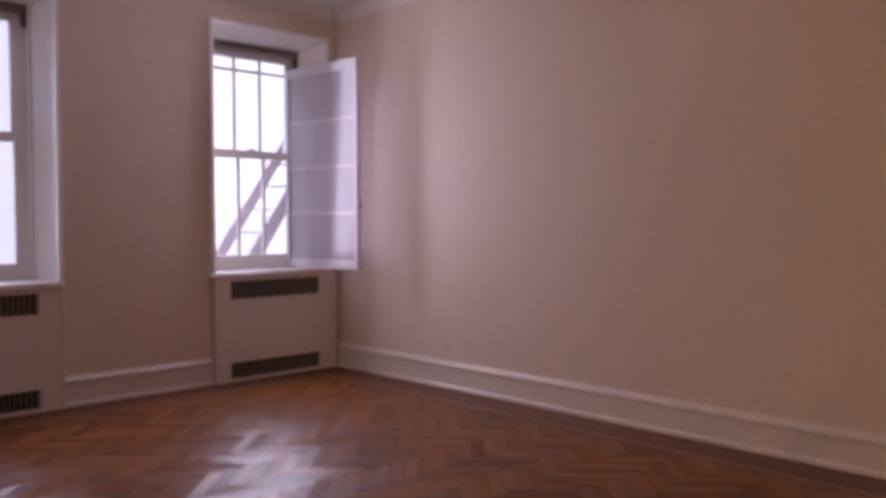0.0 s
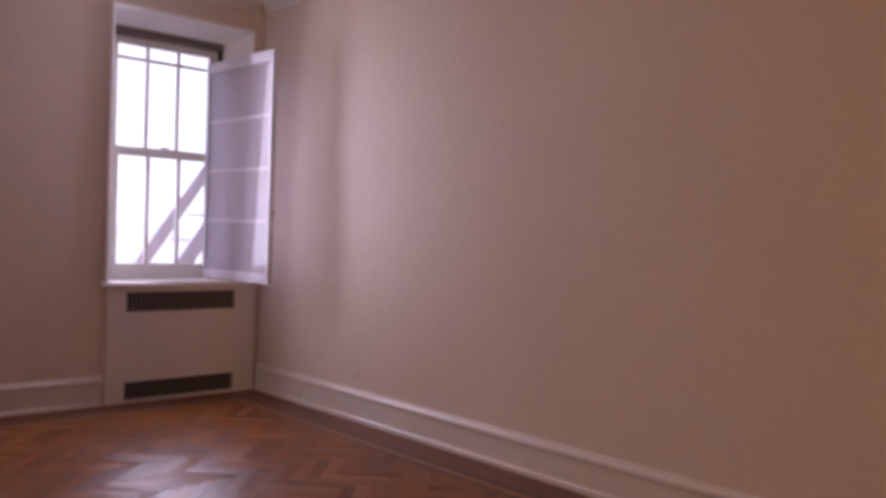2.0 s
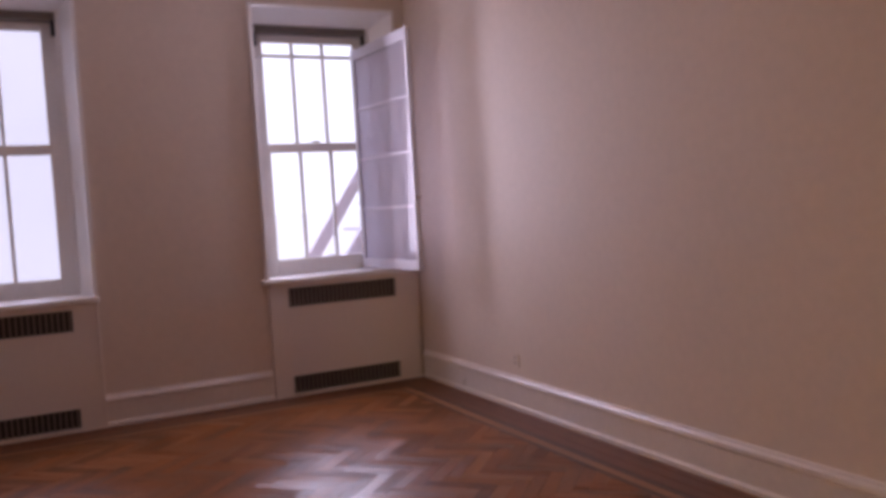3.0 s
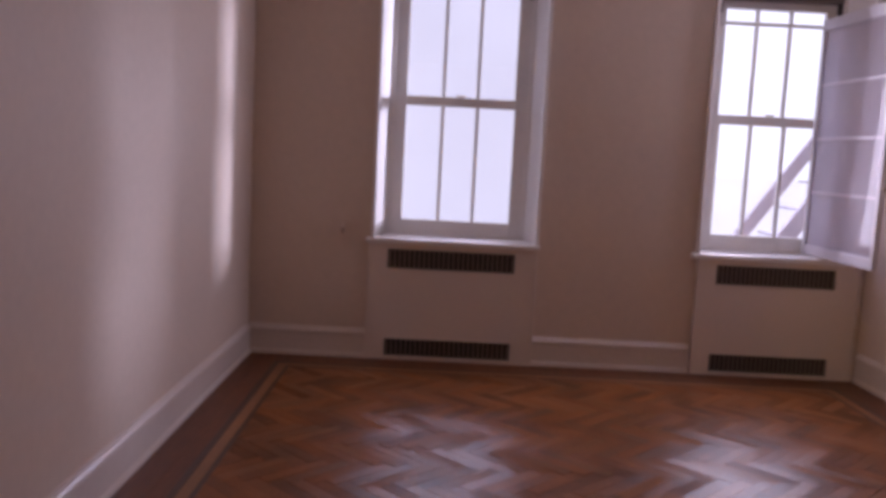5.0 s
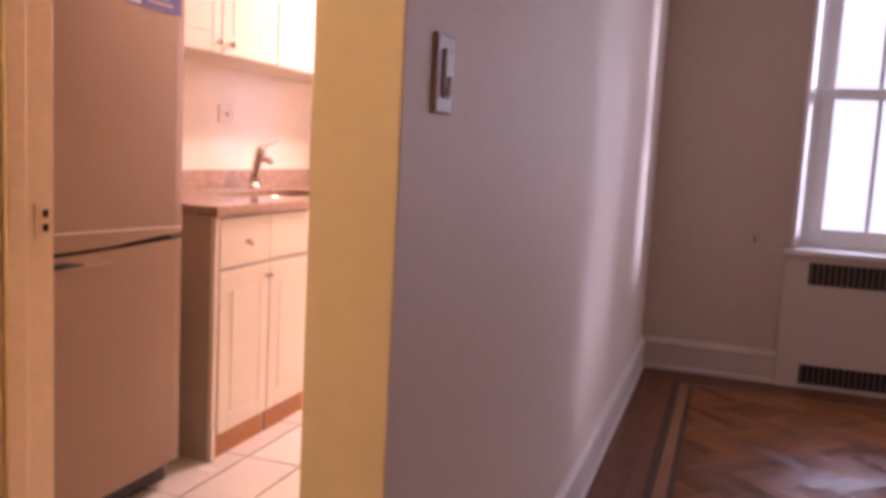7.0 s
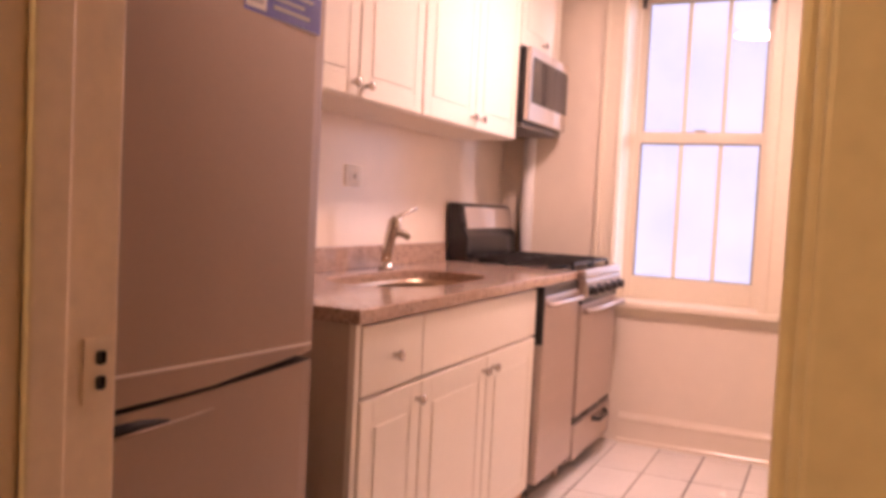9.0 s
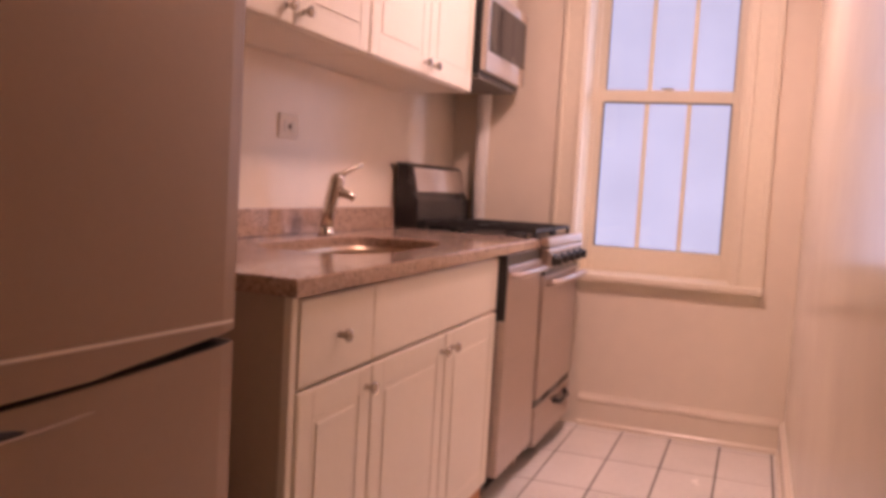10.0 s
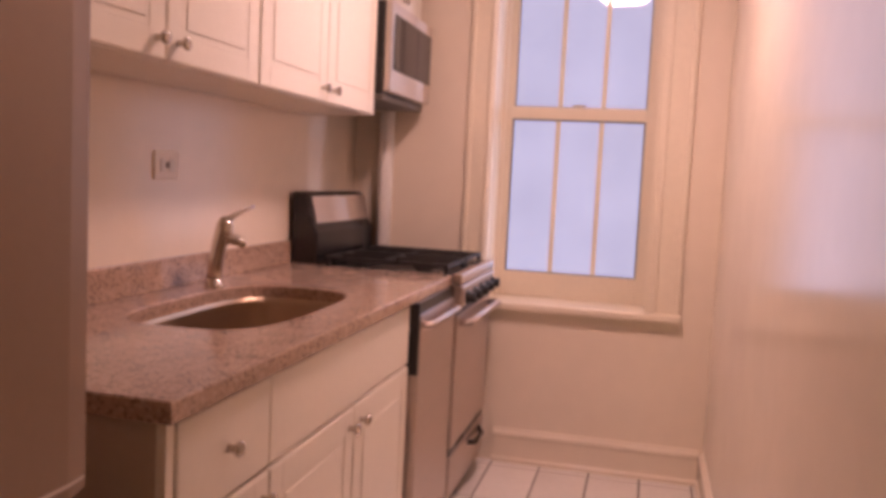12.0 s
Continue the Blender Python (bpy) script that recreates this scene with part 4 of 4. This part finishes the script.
def ceiling_lamp(place, label):
    x, y, z = place
    c = thing("ceiling_lamp", (x, y, H), label, "ceiling lamp")
    bm = bmesh.new()
    lathe(bm, (x, y, H), (0, 0, -1), [(0, 0.07), (0.012, 0.07), (0.03, 0.05)], 24)
    part("canopy", bm, TRIM, c)
    bm = bmesh.new()
    lathe(bm, (x, y, H - 0.03), (0, 0, -1), [(0, 0.13), (0.01, 0.15), (0.03, 0.152), (0.06, 0.135), (0.085, 0.105), (0.105, 0.06), (0.112, 0.02)], 28)
    part("shade", bm, MILK, c, "glowing round milk glass shade")


ceiling_lamp((-4.02, -0.80, H), "round milk glass ceiling lamp lit in the kitchen")
ceiling_lamp((0.5, -1.35, H), "round milk glass ceiling lamp lit in the foyer")


# ---- outside the windows ----
def backdrop(name, x, y0, y1, z0, z1, material, label):
    return solo(name, boxes([(x - 0.1, x, y0, y1, z0, z1)]), material, label, "backdrop", kind="structure")


# These sheets glow themselves; the emission replaces daylight falling on walls and distance.
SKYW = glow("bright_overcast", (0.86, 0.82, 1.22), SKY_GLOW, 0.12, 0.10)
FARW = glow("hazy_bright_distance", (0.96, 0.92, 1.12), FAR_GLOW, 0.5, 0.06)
HOUSEW = glow("glowing_house_front", (0.92, 0.86, 1.12), HOUSE_GLOW, 0.9, 0.07)
LOWW = glow("glowing_low_wall", (0.92, 0.86, 1.06), FAR_GLOW * 0.90, 1.2, 0.10)
COURT = glow("glowing_court_wall", (0.85, 0.745, 1.02), COURT_GLOW, 2.2, 0.12)
backdrop("backdrop", -12.0, -1.0, 4.35, -6, 4.6, HOUSEW, "glowing backdrop for the pale house front across the court")
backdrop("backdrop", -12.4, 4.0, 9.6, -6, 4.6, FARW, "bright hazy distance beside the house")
backdrop("backdrop", -12.25, 4.352, 9.6, -6, 1.12, LOWW, "glowing backdrop for a low pale wall beyond the fire escape")
# Unseen sheet over the court, added to send skylight into the rooms.
backdrop("backdrop", -12.8, -9.0, 9.6, 4.3, 26.0, SKYW, "glowing sheet of overcast sky above the view, added for light")
backdrop("backdrop", -7.6, -6.0, -0.28, -5, 9, COURT, "glowing backdrop for the pale court wall beyond the kitchen window")


def fire_stair():
    """An outside iron stair that climbs away beyond the corner window, standing on a landing fixed to the wall."""
    f = thing("fire_escape_stair", (-6.0, 3.3, 0.2), "iron fire escape stair outside the corner window, coloured pale for glare", "fire escape")

    def bar(y0, z0, y1, z1, x, half, wide):
        a, b = Vector((x, y0, z0)), Vector((x, y1, z1))
        d = (b - a).normalized()
        s = Vector((0, d.z, -d.y)) * half
        bm = bmesh.new()
        vs = [bm.verts.new(p + q + Vector((dx, 0, 0))) for dx in (-wide, wide) for p in (a, b) for q in (-s, s)]
        for q in ((0, 1, 3, 2), (4, 6, 7, 5), (0, 4, 5, 1), (2, 3, 7, 6), (0, 2, 6, 4), (1, 5, 7, 3)):
            bm.faces.new([vs[i] for i in q])
        bmesh.ops.recalc_face_normals(bm, faces=bm.faces)
        return bm

    part("handrail", bar(3.15, 0.49, 4.15, 1.94, -6.0, 0.045, 0.02), PALE_IRON, f)
    part("stringer", bar(3.33, 0.26, 4.75, 2.33, -6.0, 0.060, 0.02), PALE_IRON, f)
    for k in range(9):
        y = 3.40 + 0.14 * k
        z = 0.845 + 1.45 * (y - 3.73)
        part("tread", boxes([(-6.40, -6.021, y - 0.06, y + 0.06, z - 0.01, z + 0.01)]), PALE_IRON, f)
    part("post", boxes([(-6.015, -5.985, 3.145, 3.175, 0.22, 0.50)]), PALE_IRON, f)
    part("landing", boxes([(-6.5, XWO, 2.9, 3.7, 0.18, 0.22)]), PALE_IRON, f)


fire_stair()


# ---- floor pieces ----
def clip(poly, x0, x1, y0, y1):
    for axis, lim, sign in ((0, x0, 1), (0, x1, -1), (1, y0, 1), (1, y1, -1)):
        out = []
        for i, p in enumerate(poly):
            q = poly[(i + 1) % len(poly)]
            a, b = (p[axis] - lim) * sign, (q[axis] - lim) * sign
            if a >= 0:
                out.append(p)
            if a * b < 0:
                t = a / (a - b)
                out.append((p[0] + (q[0] - p[0]) * t, p[1] + (q[1] - p[1]) * t))
        poly = out
        if len(poly) < 3:
            return []
    return poly


def parquet():
    L, W, gap = 0.30, 0.06, 0.0009
    fx0, fx1, fy0, fy1 = XW + 0.305, XB - 0.30, 0.305, YR - 0.305
    floor = bpy.data.objects["floor_living"]
    c = math.cos(math.radians(45))
    rest, meshes, made = bmesh.new(), {}, 0
    base = floor.location
    for m in range(-16, 17):
        for k in range(-160, 161):
            for kind in (0, 1):
                if kind == 0:
                    u0, v0, du, dv = k * W + 2 * L * m, k * W, L, W
                else:
                    u0, v0, du, dv = k * W + L + 2 * L * m, k * W + W - L, W, L
                cu, cv = u0 + du / 2, v0 + dv / 2
                cx, cy = (cu - cv) * c - 1.2, (cu + cv) * c + 1.8
                if not (fx0 - 0.2 < cx < fx1 + 0.2 and fy0 - 0.2 < cy < fy1 + 0.2):
                    continue
                hu, hv = du / 2 - gap, dv / 2 - gap
                rect = [((a * hu - b * hv) * c, (a * hu + b * hv) * c) for a, b in ((-1, -1), (1, -1), (1, 1), (-1, 1))]
                whole = all(fx0 <= cx + x <= fx1 and fy0 <= cy + y <= fy1 for x, y in rect)
                if whole and -4.5 < cx < -2.55 and 0.5 < cy < 2.9 and made < 300:
                    if kind not in meshes:
                        bm = bmesh.new()
                        prism(bm, rect, -0.010, 0.0)
                        me = bpy.data.meshes.new("parquet_block")
                        bm.to_mesh(me)
                        bm.free()
                        me.materials.append(OAK)
                        meshes[kind] = me
                    ob = new("parquet_block", meshes[kind])
                    ob.parent = floor
                    ob.location = Vector((cx, cy, 0)) - base
                    ob.rotation_euler = (random.uniform(-0.008, 0.008), random.uniform(-0.008, 0.008), 0)
                    made += 1
                    continue
                poly = clip([(cx + x, cy + y) for x, y in rect], fx0, fx1, fy0, fy1)
                if len(poly) >= 3:
                    prism(rest, poly, -0.010, 0.0, 0.008)
    part("parquet_rest", rest, OAKI, floor)["kind"] = "stuff"
    # border boards and inlay lines, along the window wall, both side walls and the back
    for name, material, rows in (("walnut_line", WALNUT, ((0.207, 0.234), (0.285, 0.304))), ("maple_line", MAPLE, ((0.236, 0.283),)), ("border_board", OAKB, ((0.001, 0.068), (0.070, 0.137), (0.139, 0.205)))):
        for a, b in rows:
            part(name, boxes([(XW + a, XB - a, YL + a, YL + b, -0.010, 0.0)]), material, floor)
            part(name, boxes([(XW + a, XB - a, YR - b, YR - a, -0.010, 0.0)]), material, floor)
            part(name, boxes([(XW + a, XW + b, YL + b + 0.0015, YR - b - 0.0015, -0.010, 0.0)]), material, floor)
            part(name, boxes([(XB - b, XB - a, YL + b + 0.0015, YR - b - 0.0015, -0.010, 0.0)]), material, floor)
    y = YL - 0.002
    while y > YF:
        part("foyer_board", boxes([(XD + 0.001, XB - 0.001, max(YF, y - 0.068), y, -0.010, 0.0)]), OAKB, floor)
        y -= 0.070


parquet()


def kitchen_tiles():
    floor = bpy.data.objects["floor_kitchen"]
    base = floor.location
    tx, ty, g = 0.40, 0.2195, 0.0039
    bm = bmesh.new()
    prism(bm, [(g, g), (tx - g, g), (tx - g, ty - g), (g, ty - g)], -0.008, 0.0)
    me = bpy.data.meshes.new("tile")
    bm.to_mesh(me)
    bm.free()
    me.materials.append(TILE)
    rest = bmesh.new()
    i0, j0 = -5.49, -1.853
    for i in range(12):
        for j in range(-1, 8):
            x, y = i0 + i * tx, j0 + j * ty
            if x > XK and x + tx < XD - 0.01 and y > YK0 and y + ty < YK1:
                ob = new("tile", me)
                ob.parent = floor
                ob.location = Vector((x, y, 0)) - base
            else:
                poly = clip([(x + g, y + g), (x + tx - g, y + g), (x + tx - g, y + ty - g), (x + g, y + ty - g)], XK, XD - 0.004, YK0, YK1)
                if len(poly) >= 3:
                    prism(rest, poly, -0.008, 0.0)
    part("tile_rest", rest, TILEI, floor)["kind"] = "stuff"


kitchen_tiles()
